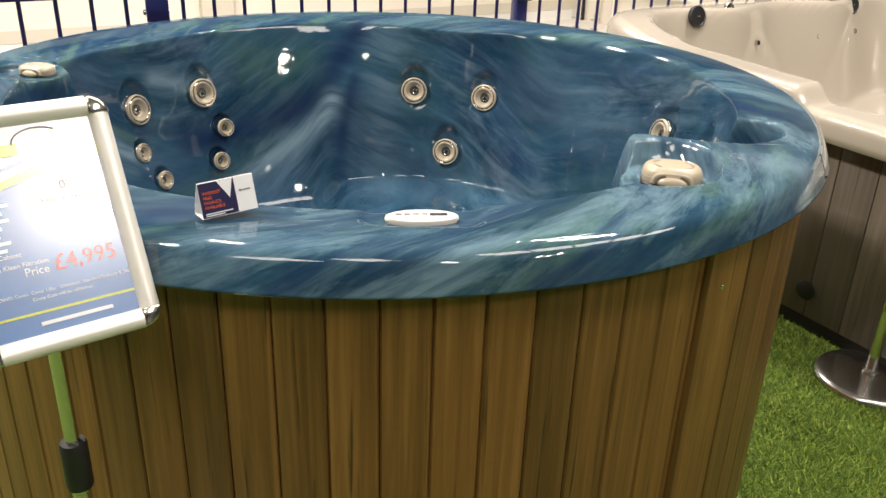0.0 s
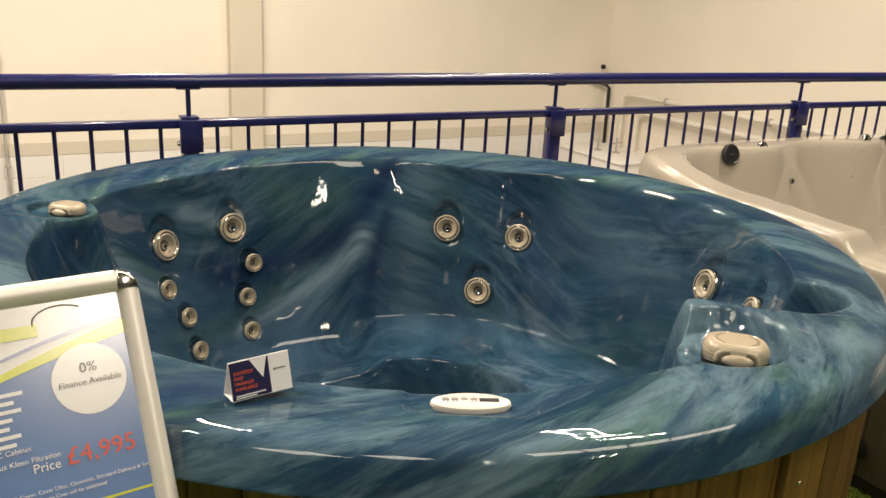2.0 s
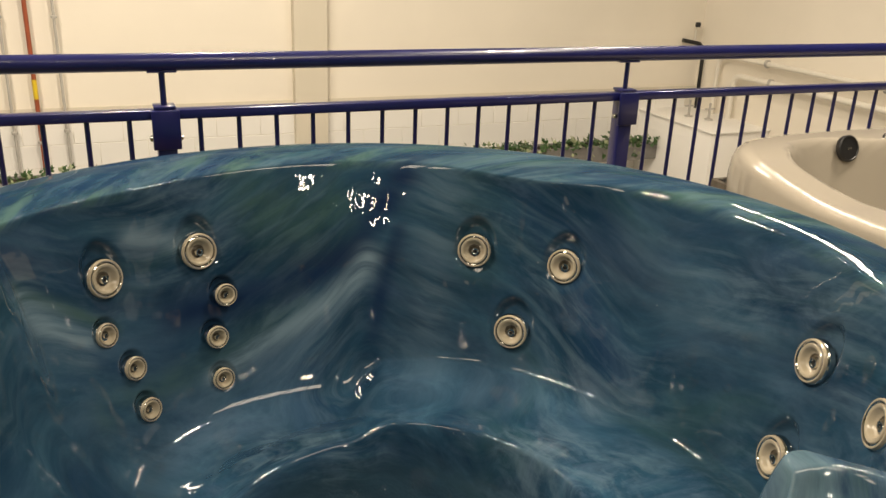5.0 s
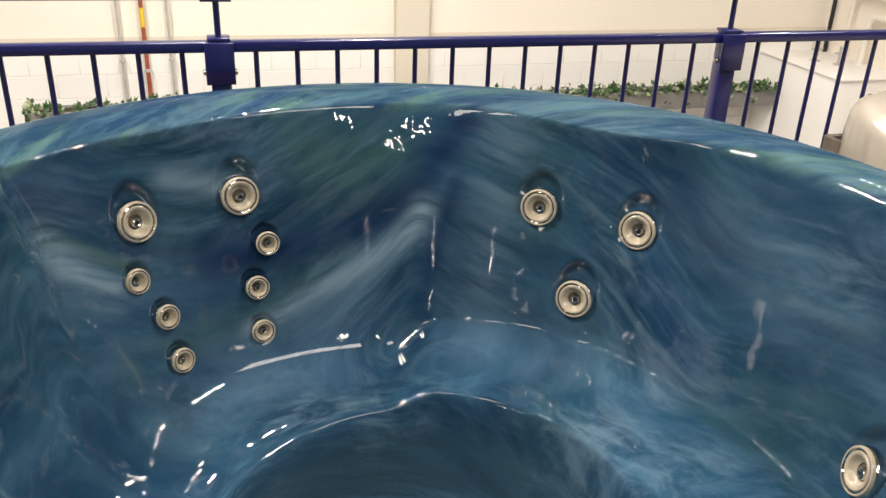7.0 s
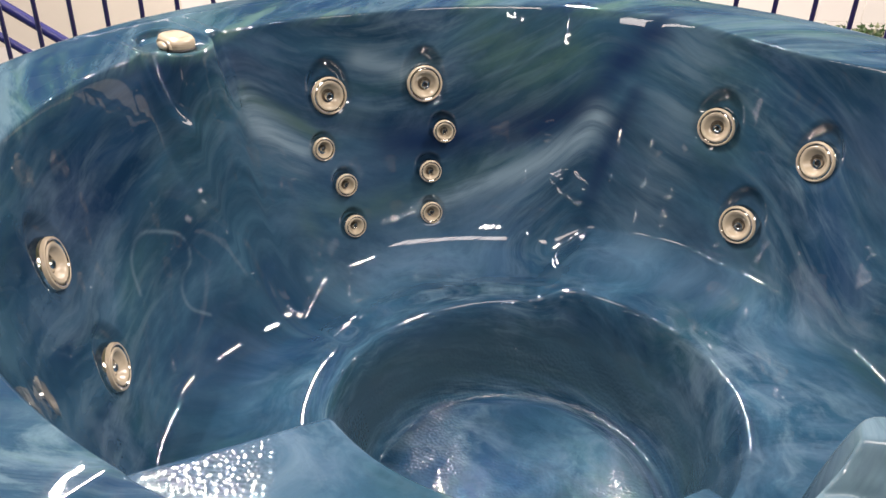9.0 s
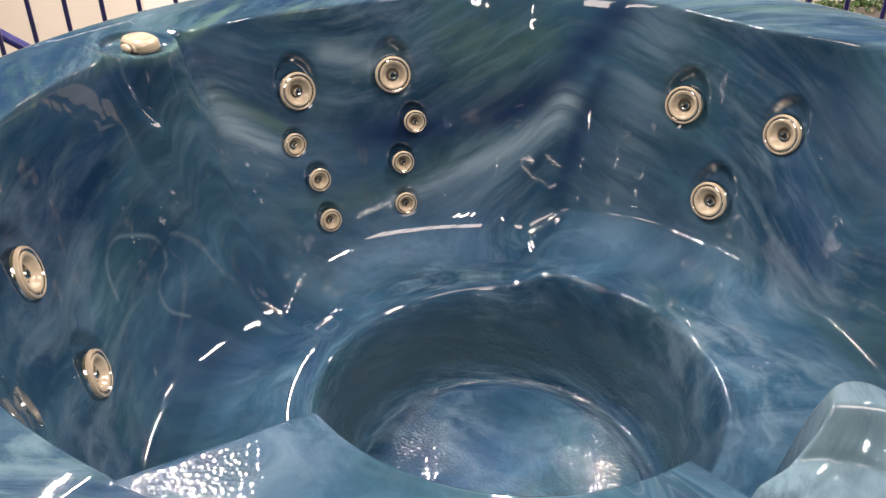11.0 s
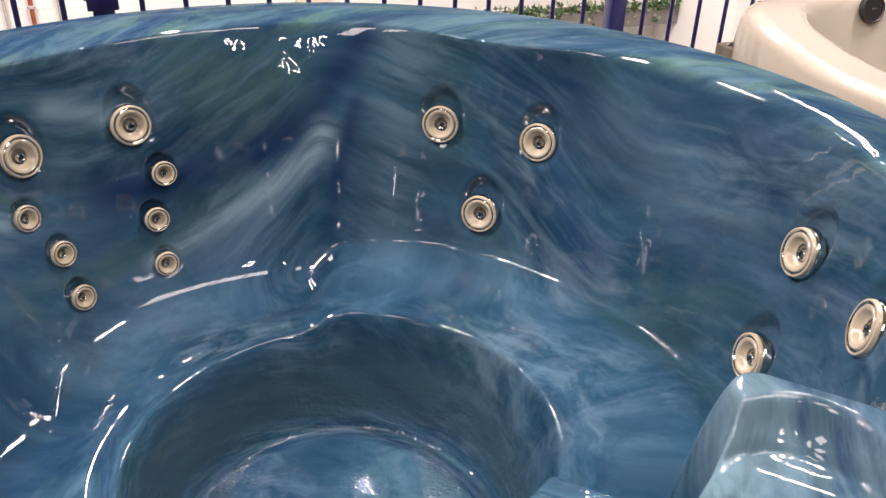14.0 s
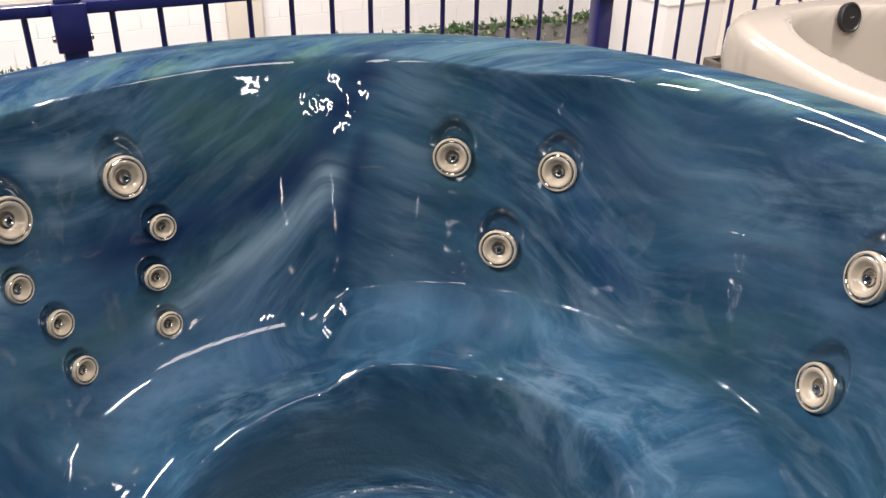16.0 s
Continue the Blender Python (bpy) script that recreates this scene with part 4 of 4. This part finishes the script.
lettering("PVC Cabinet", 0.0082, WHITE_INK, poster, pose(-pw + 0.006, -0.030, Z1 + 0.0012))
lettering("Aqua Kleen Filtration", 0.0082, WHITE_INK, poster, pose(-pw + 0.006, -0.043, Z1 + 0.0012))
for k, wide in enumerate((0.044, 0.034, 0.040, 0.030, 0.026, 0.036, 0.030)):
    part("printed_line", box(wide, 0.0042, 0.0003, 0, pose(-pw + 0.006 + wide / 2, 0.034 - 0.0125 * k * 0.72, Z1 + 0.0008)), WHITE_INK, poster, "", smooth=False)
lettering("INCLUDING: Cover, Cover Lifter, Chemicals, Standard Delivery & Setup", 0.0059, WHITE_INK, poster, pose(0, -0.078, Z1 + 0.0012), align="CENTER")
lettering("Crane Cost will be additional", 0.0059, WHITE_INK, poster, pose(0, -0.086, Z1 + 0.0012), align="CENTER")
part("web_line", box(0.085, 0.0046, 0.0003, 0, pose(0.01, -ph + 0.012, Z1 + 0.0008)), WHITE_INK, poster, "", smooth=False)
part("title_bar", box(0.060, 0.014, 0.0003, 0, pose(-pw + 0.045, 0.098, Z1 + 0.0008)), POSTER_YELLOW, poster, "", smooth=False)
logo = tube([(pw - 0.065 + 0.03 * math.cos(a), 0.105 + 0.017 * math.sin(a), Z1 + 0.0006) for a in [math.pi * (0.25 + k / 14) for k in range(12)]], 0.0009, 6)
part("logo_arc", logo, GREY_INK, poster)
pole_x, pole_y = -0.329 - middle.x, -1.037 - middle.y
part("pole", tube([(pole_x, pole_y, 0.02), (pole_x, pole_y, 0.62)], 0.0125, 20), CHROME, sign)
part("upper_pole", tube([(pole_x, pole_y, 0.62), (pole_x, pole_y, 0.835)], 0.0095, 20), CHROME, sign)
part("clamp", lathe([(0.0, 0.0), (0.017, 0.0), (0.018, 0.004), (0.018, 0.068), (0.016, 0.074), (0.0, 0.074)], 24), BLACK, sign, "black clamp", pose(pole_x, pole_y, 0.585))
part("base_plate", lathe([(0.0, 0.022), (0.13, 0.020), (0.142, 0.014), (0.145, 0.0), (0.0, 0.0)], 48), CHROME, sign, "", pose(pole_x, pole_y, 0))
part("tilt_bracket", box(0.05, 0.022, 0.03, 0.004, pose(pole_x, pole_y + 0.012, 0.838)), SILVER, sign)

# ---- the square tub beside it ----
SQ_U0, SQ_V1, SQ_W = 1.375, 1.02, 2.15


def square_height(a, b):
    """Moulded height of the white tub at a (along the rail), b (towards the rail), both from its centre."""
    n, inner = 6.0, 0.935
    bays = 0.035 * np.cos(a * 9.0) * step(np.abs(b), 0.5, 0.8) + 0.018 * np.cos(b * 8.0) * step(np.abs(a), 0.5, 0.8)
    d = (np.abs(a / inner) ** n + np.abs(b / inner) ** n) ** (1 / n)
    top = 0.80 + 0.06 * step(b, 0.45, 1.0) + 0.02 * step(-b, 0.45, 1.0)
    wall = top - np.clip((1 - d) * inner + bays, 0, 1) * 3.4
    seat = 0.36 + 0.03 * np.cos(a * 4.2) * np.cos(b * 3.7)
    well = 0.12 + np.maximum(np.hypot(a, b) - 0.36, 0) * 5
    z = smin(smax(smin(seat, well, 0.1), wall, 0.09), top, 0.05)
    # scooped arm along the side towards the round tub
    return z - 0.055 * step(-b, 0.02, 0.10) * step(b, -0.62, -0.50) * step(-a, 0.78, 0.86)


def square_shell():
    half = SQ_W / 2
    n = 170
    t = np.linspace(-1, 1, n)
    a, b = np.meshgrid(t, t, indexing="ij")
    # pull the grid into a square with rounded corners
    p = 7.0
    k = np.maximum(np.abs(a), np.abs(b)) / np.maximum((np.abs(a) ** p + np.abs(b) ** p) ** (1 / p), 1e-6)
    a, b = a * k * (half - 0.035), b * k * (half - 0.035)
    z = square_height(a, b)
    verts = np.stack([a, b, z], -1).reshape(-1, 3).tolist()
    i, j = np.meshgrid(np.arange(n - 1), np.arange(n - 1), indexing="ij")
    faces = np.stack([i * n + j, (i + 1) * n + j, (i + 1) * n + j + 1, i * n + j + 1], -1).reshape(-1, 4).tolist()
    edge = [q * n for q in range(n)] + [(n - 1) * n + q for q in range(1, n)] + [q * n + n - 1 for q in range(n - 2, -1, -1)] + [q for q in range(n - 2, 0, -1)]
    last = edge
    for grow, drop in ((0.016, 0.004), (0.028, 0.014), (0.035, 0.028), (0.039, 0.060), (0.040, 0.110), (0.038, 0.150), (0.028, 0.158), (0.0, 0.159)):
        ring = []
        for e in edge:
            x, y, zz = verts[e]
            ring.append(len(verts))
            q = (abs(x) ** 8 + abs(y) ** 8) ** (1 / 8)
            low = drop * (0.55 + 0.95 * float(step(np.float64(y), 0.1, 0.9)))
            verts.append((x * (1 + grow / q), y * (1 + grow / q), zz - low))
        for c in range(len(edge)):
            d = (c + 1) % len(edge)
            faces.append((last[c], last[d], ring[d], ring[c]))
        last = ring
    me = bpy.data.meshes.new("shell")
    me.from_pydata(verts, [], faces)
    me.polygons.foreach_set("use_smooth", [True] * len(me.polygons))
    me.materials.append(WHITE_ACRYLIC)
    me.update()
    bm = bmesh.new()
    bm.from_mesh(me)
    bmesh.ops.recalc_face_normals(bm, faces=bm.faces[:])
    bm.to_mesh(me)
    bm.free()
    return me


sq_c = uv(SQ_U0 + SQ_W / 2, SQ_V1 - SQ_W / 2)
square = group_of("square_hot_tub", pose(*sq_c, 0, 0, TURN), "square cream-white acrylic hot tub in a grey boarded cabinet", "hot tub")
sq_shell = new("shell", square_shell())
sq_shell.parent = square
tagged(sq_shell, "glossy cream-white acrylic shell")
for k in range(4):
    part("carcass_side", box(SQ_W - 0.16, 0.02, 0.67, 0.004, pose(0, -SQ_W / 2 + 0.09, 0.385)), DARK_BASE, square, "", pose(0, 0, 0, 0, 0, 90 * k))
part("kick_plate", box(SQ_W - 0.13, SQ_W - 0.13, 0.05, 0.004, pose(0, 0, 0.025)), DARK_BASE, square)


def speaker(m):
    s = part("speaker", lathe([(0.044, -0.01), (0.045, 0.004), (0.040, 0.007), (0.037, 0.003), (0.0, 0.006)], 36), BLACK, square, "black round loudspeaker", m)
    part("badge", box(0.018, 0.006, 0.002, 0.0004, pose(0, 0, 0.0065)), STEEL, s)
    return s


def small_jet(k, m):
    j = part("jet", lathe([(k, -0.006), (k * 1.02, 0.002), (k * 0.9, 0.006), (k * 0.62, 0.005), (k * 0.55, -0.004)], 28), STEEL, square, "small steel jet", m)
    # a flat black disc again stands for the dark inside
    part("bore", lathe([(0.56 * k, -0.003), (0.0, -0.003)], 18), DARK_HOLE, j)
    return j


def on_square(p, back, size=None):
    """A pose at world point p on the far inside wall, facing the way we came."""
    q = square.matrix_basis.inverted() @ Vector(p)
    return Matrix.Translation(q) @ Vector(back).normalized().to_track_quat("Z", "Y").to_matrix().to_4x4()


for u in (1.91, 2.93):
    speaker(on_square(uv(u, 0.857, 0.818), (0, -1, 0.3)))
for u, v, z, k in ((2.10, 0.862, 0.838, 0.027), (2.79, 0.862, 0.845, 0.027), (2.27, 0.822, 0.69, 0.013), (2.68, 0.822, 0.69, 0.012), (2.94, 0.822, 0.70, 0.013)):
    small_jet(k, on_square(uv(u, v, z), (0, -1, 0.3)))

# ---- rope-barrier post ----
post_b = group_of("barrier_post", pose(1.46, 0.19, 0), "chrome rope-barrier post on a round weighted base", "barrier post")
part("base", lathe([(0.0, 0.027), (0.03, 0.0265), (0.10, 0.0245), (0.136, 0.0225), (0.148, 0.019), (0.154, 0.012), (0.156, 0.004), (0.156, 0.0), (0.0, 0.0)], 64), STEEL, post_b, "brushed steel disc")
part("pole", tube([(0, 0, 0.02), (0, 0, 0.93)], 0.0165, 24), CHROME, post_b)
part("collar", lathe([(0.0165, 0.0), (0.024, 0.002), (0.024, 0.012), (0.0165, 0.016)], 24), CHROME, post_b, "", pose(0, 0, 0.026))
part("finial", lathe([(0.0, 0.05), (0.02, 0.045), (0.028, 0.025), (0.02, 0.004), (0.0165, 0.0)], 24), CHROME, post_b, "", pose(0, 0, 0.93))

# ---- guard rail ----
RAIL_V, PITCH, FIRST = 1.14, 1.44, -0.253
fence = group_of("guard_rail", pose(*uv(0, RAIL_V), 0, 0, TURN), "navy painted steel guard rail with upright bars", "railing")
SPAN0, SPAN1 = FIRST - 3 * PITCH, FIRST + 4 * PITCH
part("handrail", tube([(SPAN0, 0, 1.103), (SPAN1, 0, 1.103)], 0.0235, 24), NAVY, fence)
bar_mesh, post_parts = None, None
for k in range(-3, 5):
    pu = FIRST + PITCH * k
    post = part("post", box(0.05, 0.05, 0.985, 0.004, pose(0, 0, 0.4925)), NAVY, fence, "", pose(pu, 0, 0))
    part("post_cap", box(0.056, 0.056, 0.008, 0.002, pose(0, 0, 0.988)), NAVY, post)
    part("bracket", box(0.072, 0.012, 0.105, 0.003, pose(0, -0.031, 0.930)), NAVY, post)
    part("rod", tube([(0, 0, 0.99), (0, 0, 1.082)], 0.008, 12), NAVY, post)
    part("saddle", box(0.075, 0.03, 0.006, 0.002, pose(0, 0, 1.080)), NAVY, post)
    for s in (-1, 1):
        part("bolt", lathe([(0.0, 0.014), (0.007, 0.012), (0.009, 0.006), (0.009, 0.0), (0.0, 0.0)], 10), STEEL, post, "zinc bolt", pose(s * 0.03, -0.012, 0.905, 0, s * 90, 0))
    if k < 4:
        part("top_rail", box(PITCH - 0.05, 0.040, 0.026, 0.003, pose(0, 0, 0)), NAVY, fence, "", pose(pu + PITCH / 2, 0, 0.968))
        part("bottom_rail", box(PITCH - 0.05, 0.030, 0.026, 0.003, pose(0, 0, 0)), NAVY, fence, "", pose(pu + PITCH / 2, 0, 0.11))
        for q in range(13):
            bu = pu + (0.090 + 0.1034 * q if k == 0 else PITCH - 0.090 - 0.1034 * q if k == -1 else PITCH * (q + 1) / 14)
            if bar_mesh is None:
                ob = part("bar", tube([(0, 0, 0.12), (0, 0, 0.957)], 0.0068, 10), NAVY, fence)
                bar_mesh = ob.data
            else:
                ob = new("bar", bar_mesh)
                ob.parent = fence
            ob.matrix_basis = pose(bu, 0, 0)

# ---- sloping stair rail beyond the guard rail ----
stair_rail = group_of("stair_rail", pose(*uv(0, 2.2), 0, 0, TURN), "navy painted sloping handrail of a stair going down", "railing")
part("handrail", tube([(-4.2, 0, 1.74), (-1.2, 0, -0.10)], 0.022, 16), NAVY, stair_rail)
part("lower_rail", tube([(-4.2, 0, 1.58), (-1.2, 0, -0.26)], 0.018, 12), NAVY, stair_rail)
for k in range(4):
    u0 = -4.0 + 0.9 * k
    part("post", tube([(u0, 0, DOWN), (u0, 0, 1.74 - (u0 + 4.2) * 0.613)], 0.02, 12), NAVY, stair_rail)

# ---- things on the far walls ----
def wall_run(name, u, z0, z1, radius, mat, label, clips):
    thing = group_of(name, pose(*uv(u, WALL_V - 0.075), 0, 0, TURN), label, "pipe")
    part("pipe", tube([(0, 0, z0), (0, 0, z1)], radius, 12), mat, thing)
    for z in clips:
        part("clip", lathe([(radius, -0.015), (radius + 0.014, -0.012), (radius + 0.014, 0.012), (radius, 0.015)], 12), GREY_PIPE, thing, "", pose(0, 0, z))
    return thing


red = wall_run("gas_pipe", -0.92, -1.9, HIGH, 0.020, COPPER_RED, "rust-red painted gas pipe on the wall", (-0.55, 0.9))
part("tag", lathe([(0.0205, -0.09), (0.0215, -0.085), (0.0215, 0.085), (0.0205, 0.09)], 12), TAG_YELLOW, red, "yellow marker band", pose(0, 0, -0.05))
wall_run("conduit", -1.14, -1.9, HIGH, 0.013, GREY_PIPE, "grey conduit clipped to the wall", (-0.45, 0.6))
wall_run("conduit", -0.69, -1.9, HIGH, 0.013, GREY_PIPE, "grey conduit clipped to the wall", (-0.45, 0.6))

# boxed-in corner with pipes dropping into it
boxing = group_of("boxed_casing", pose(*uv(6.25, 6.80), 0, 0, TURN), "white-painted boxed-in casing in the wall corner", "casing")
part("casing_body", box(0.80, 1.40, 1.75, 0.01, pose(0, 0, -1.395)), WHITE_WALL, boxing)
part("casing_top", box(0.84, 1.44, 0.02, 0.006, pose(0, 0, -0.51)), WHITE_WALL, boxing)


for hv, hu in ((0.12, -0.10), (-0.10, 0.02)):
    tap = group_of("stop_valve", pose(*uv(6.25 + hu, 6.80 + hv, -0.50), 0, 0, TURN), "grey stop valve with a cross handle on the casing", "valve", "stop valves")
    part("stem", tube([(0, 0, 0), (0, 0, 0.20)], 0.014, 10), GREY_PIPE, tap)
    part("handle", tube([(-0.07, 0, 0.13), (0.07, 0, 0.13)], 0.009, 8), GREY_PIPE, tap)
    part("flange", lathe([(0.0, 0.0), (0.05, 0.0), (0.05, 0.012), (0.018, 0.02)], 18), GREY_PIPE, tap)


def side_pipe(z, v0, v1, radius, clips, drop):
    thing = group_of("wall_pipe", pose(*uv(WALL_U - 0.10, 0), 0, 0, TURN), "cream lagged heating pipe along the side wall", "pipe")
    pts = [(0, v0, z)] + [(0, v1 - 0.12, z)] + [(-0.0, v1 - 0.12 + 0.12 * math.sin(a), z - 0.12 + 0.12 * math.cos(a)) for a in (0.4, 0.8, 1.2)] + [(0, v1, z - 0.14), (0, v1, drop)]
    part("pipe", tube(pts, radius, 12), CREAM_PIPE, thing)
    for v in clips:
        part("clip", lathe([(radius, -0.014), (radius + 0.016, -0.012), (radius + 0.016, 0.012), (radius, 0.014)], 14), GREY_PIPE, thing, "grey pipe clip", pose(0, v, z, 90, 0, 0))
    return thing


side_pipe(0.22, 1.5, 7.0, 0.028, (6.2, 4.6), -0.5)
side_pipe(0.02, 1.5, 6.7, 0.034, (6.1, 4.5), -0.5)
drain = group_of("drain_pipe", pose(*uv(6.56, WALL_V - 0.07), 0, 0, TURN), "black elbowed overflow pipe on the wall", "pipe")
part("pipe", tube([(-0.22, 0.03, 0.33), (0.0, -0.02, 0.29), (0.05, -0.05, 0.24), (0.05, -0.06, -0.5)], 0.025, 10), BLACK, drain)
hook = group_of("wall_fitting", pose(*uv(6.5, WALL_V - 0.09), 0, 0, TURN), "small black fitting on the wall", "fitting")
part("stub", lathe([(0.0, 0.03), (0.03, 0.025), (0.035, 0.0), (0.03, -0.03), (0.0, -0.03)], 16), BLACK, hook, "", pose(0, 0, 0.52))
part("stem", tube([(0, 0.02, 0.49), (0.02, 0.05, 0.30)], 0.016, 10), CREAM_PIPE, hook)

# ---- ivy trough ----
IV, IZ = 7.18, -0.83
trough = group_of("planting_trough", pose(*uv(2.0, IV, IZ), 0, 0, TURN), "long grey trough hung on the wall", "planter")
part("trough_front", box(8.0, 0.02, 0.20, 0.004, pose(0, -0.12, -0.10)), TROUGH, trough)
part("trough_rear", box(8.0, 0.02, 0.20, 0.004, pose(0, 0.12, -0.10)), TROUGH, trough)
part("trough_floor", box(8.0, 0.24, 0.02, 0.0, pose(0, 0, -0.19)), TROUGH, trough)
part("soil", box(7.98, 0.215, 0.02, 0.0, pose(0, 0, -0.03)), plain("dark_soil", (0.03, 0.02, 0.012), 0.9), trough)


def ivy(mat, count, seed, name, label):
    r = random.Random(seed)
    verts, faces = [], []
    outline = [(0, -0.5), (0.28, -0.42), (0.5, -0.05), (0.22, 0.05), (0, 0.62), (-0.22, 0.05), (-0.5, -0.05), (-0.28, -0.42)]
    for _ in range(count):
        c = r.choice((-3.9, -3.2, -2.4, -1.1, 0.9, 1.7, 2.3, 2.9, 3.4, 3.8))
        s = r.uniform(0.04, 0.075)
        x = max(-3.97, min(3.97, r.gauss(c, 0.42)))
        place = Vector((x, r.uniform(-0.20, 0.10), abs(r.gauss(0.0, 0.042)) - 0.02 - (0.12 if r.random() < 0.12 else 0)))
        e = Euler((r.uniform(0.2, 1.5), r.uniform(-0.6, 0.6), r.uniform(-1.5, 1.5))).to_matrix()
        n0 = len(verts)
        mid = place + e @ Vector((0, 0, 0.012))
        verts.append(mid[:])
        verts += [(place + e @ Vector((a * s, b * s, 0)))[:] for a, b in outline]
        faces += [(n0, n0 + 1 + k, n0 + 1 + (k + 1) % 8) for k in range(8)]
    me = bpy.data.meshes.new(name)
    me.from_pydata(verts, [], faces)
    me.materials.append(mat)
    ob = new(name, me)
    ob.matrix_basis = trough.matrix_basis
    return tagged(ob, label, "ivy", kind="stuff")


ivy(LEAF, 900, 3, "ivy", "trailing dark green artificial ivy in the trough")
ivy(PALE_LEAF, 260, 4, "variegated_ivy", "pale variegated ivy leaves in the trough")

# ---- turf blades near the tubs ----
def turf_blades(count):
    g = np.random.default_rng(7)
    x = g.uniform(0.62, 2.2, count)
    y = g.uniform(-1.15, 1.3, count)
    keep = (np.hypot(x, y) > 0.94) & ((x * 0.866 + y * 0.5) < 1.5) & (np.hypot(x - 1.46, y - 0.19) > 0.157)
    x, y = x[keep], y[keep]
    n = len(x)
    a, h, w = g.uniform(0, TAU, n), g.uniform(0.009, 0.019, n), g.uniform(0.0012, 0.0022, n)
    lx, ly = g.normal(0, 0.010, n), g.normal(0, 0.010, n)
    z0 = np.zeros(n)
    p = np.stack([np.stack([x - w * np.cos(a), y - w * np.sin(a), z0], -1), np.stack([x + w * np.cos(a), y + w * np.sin(a), z0], -1), np.stack([x + lx, y + ly, h], -1)], 1).reshape(-1, 3)
    me = bpy.data.meshes.new("turf_blades")
    me.from_pydata(p.tolist(), [], np.arange(3 * n).reshape(-1, 3).tolist())
    me.materials.append(TURF)
    return tagged(new("turf_blades", me), "short bright green artificial grass blades", "turf", kind="stuff")


turf_blades(130000)

# ---- cabinet boards, last ----
half = math.pi / BOARDS - 0.0006
board_data = None
for k in range(BOARDS):
    if board_data is None:
        ob = part("plank", board_mesh(half, 0.935, 0.022), CEDAR, cabinet)
        board_data = ob.data
    else:
        ob = new("plank", board_data)
        ob.parent = cabinet
    ob.matrix_basis = pose(0, 0, 0, 0, 0, 360.0 * k / BOARDS - 87.78)
corner_trim = board_mesh(0.056, 0.957, 0.012, 0.006)
trim_data = None
for a in (-50.6, 39.4, 129.4, -140.6):
    if trim_data is None:
        ob = part("cover_strip", corner_trim, CEDAR, cabinet, "wider cover strip with screws")
        trim_data = ob.data
    else:
        ob = tagged(new("cover_strip", trim_data), "wider cover strip with screws")
        ob.parent = cabinet
    ob.matrix_basis = pose(0, 0, 0, 0, 0, a)
    for z in (0.10, 0.778):
        turn = radians(a - 0.9)
        part("screw", lathe([(0.0036, -0.001), (0.0044, 0.0003), (0.0040, 0.0013), (0.0016, 0.0015), (0.0012, 0.0006), (0.0, 0.0006)], 14), STEEL, cabinet, "steel screw head", Matrix.Translation((0.9692 * math.cos(turn), 0.9692 * math.sin(turn), z)) @ Vector((math.cos(turn), math.sin(turn), 0)).to_track_quat("Z", "Y").to_matrix().to_4x4())

sq_board = box(0.132, 0.02, 0.67, 0.003)
sq_data = None
inset = SQ_W / 2 - 0.07
for side in range(4):
    for q in range(15):
        if sq_data is None:
            ob = part("plank", sq_board, GREY_BOARD, square)
            sq_data = ob.data
        else:
            ob = new("plank", sq_data)
            ob.parent = square
        ob.matrix_basis = pose(0, 0, 0, 0, 0, 90 * side) @ pose((q - 7) * 0.1345, -inset, 0.385)
part("vent", lathe([(0.032, -0.004), (0.034, 0.004), (0.028, 0.008), (0.0, 0.006)], 28), BLACK, square, "black round cabinet vent", pose(0, 0, 0, 0, 0, -90) @ pose(0.19, -inset - 0.010, 0.141, 90, 0, 0))
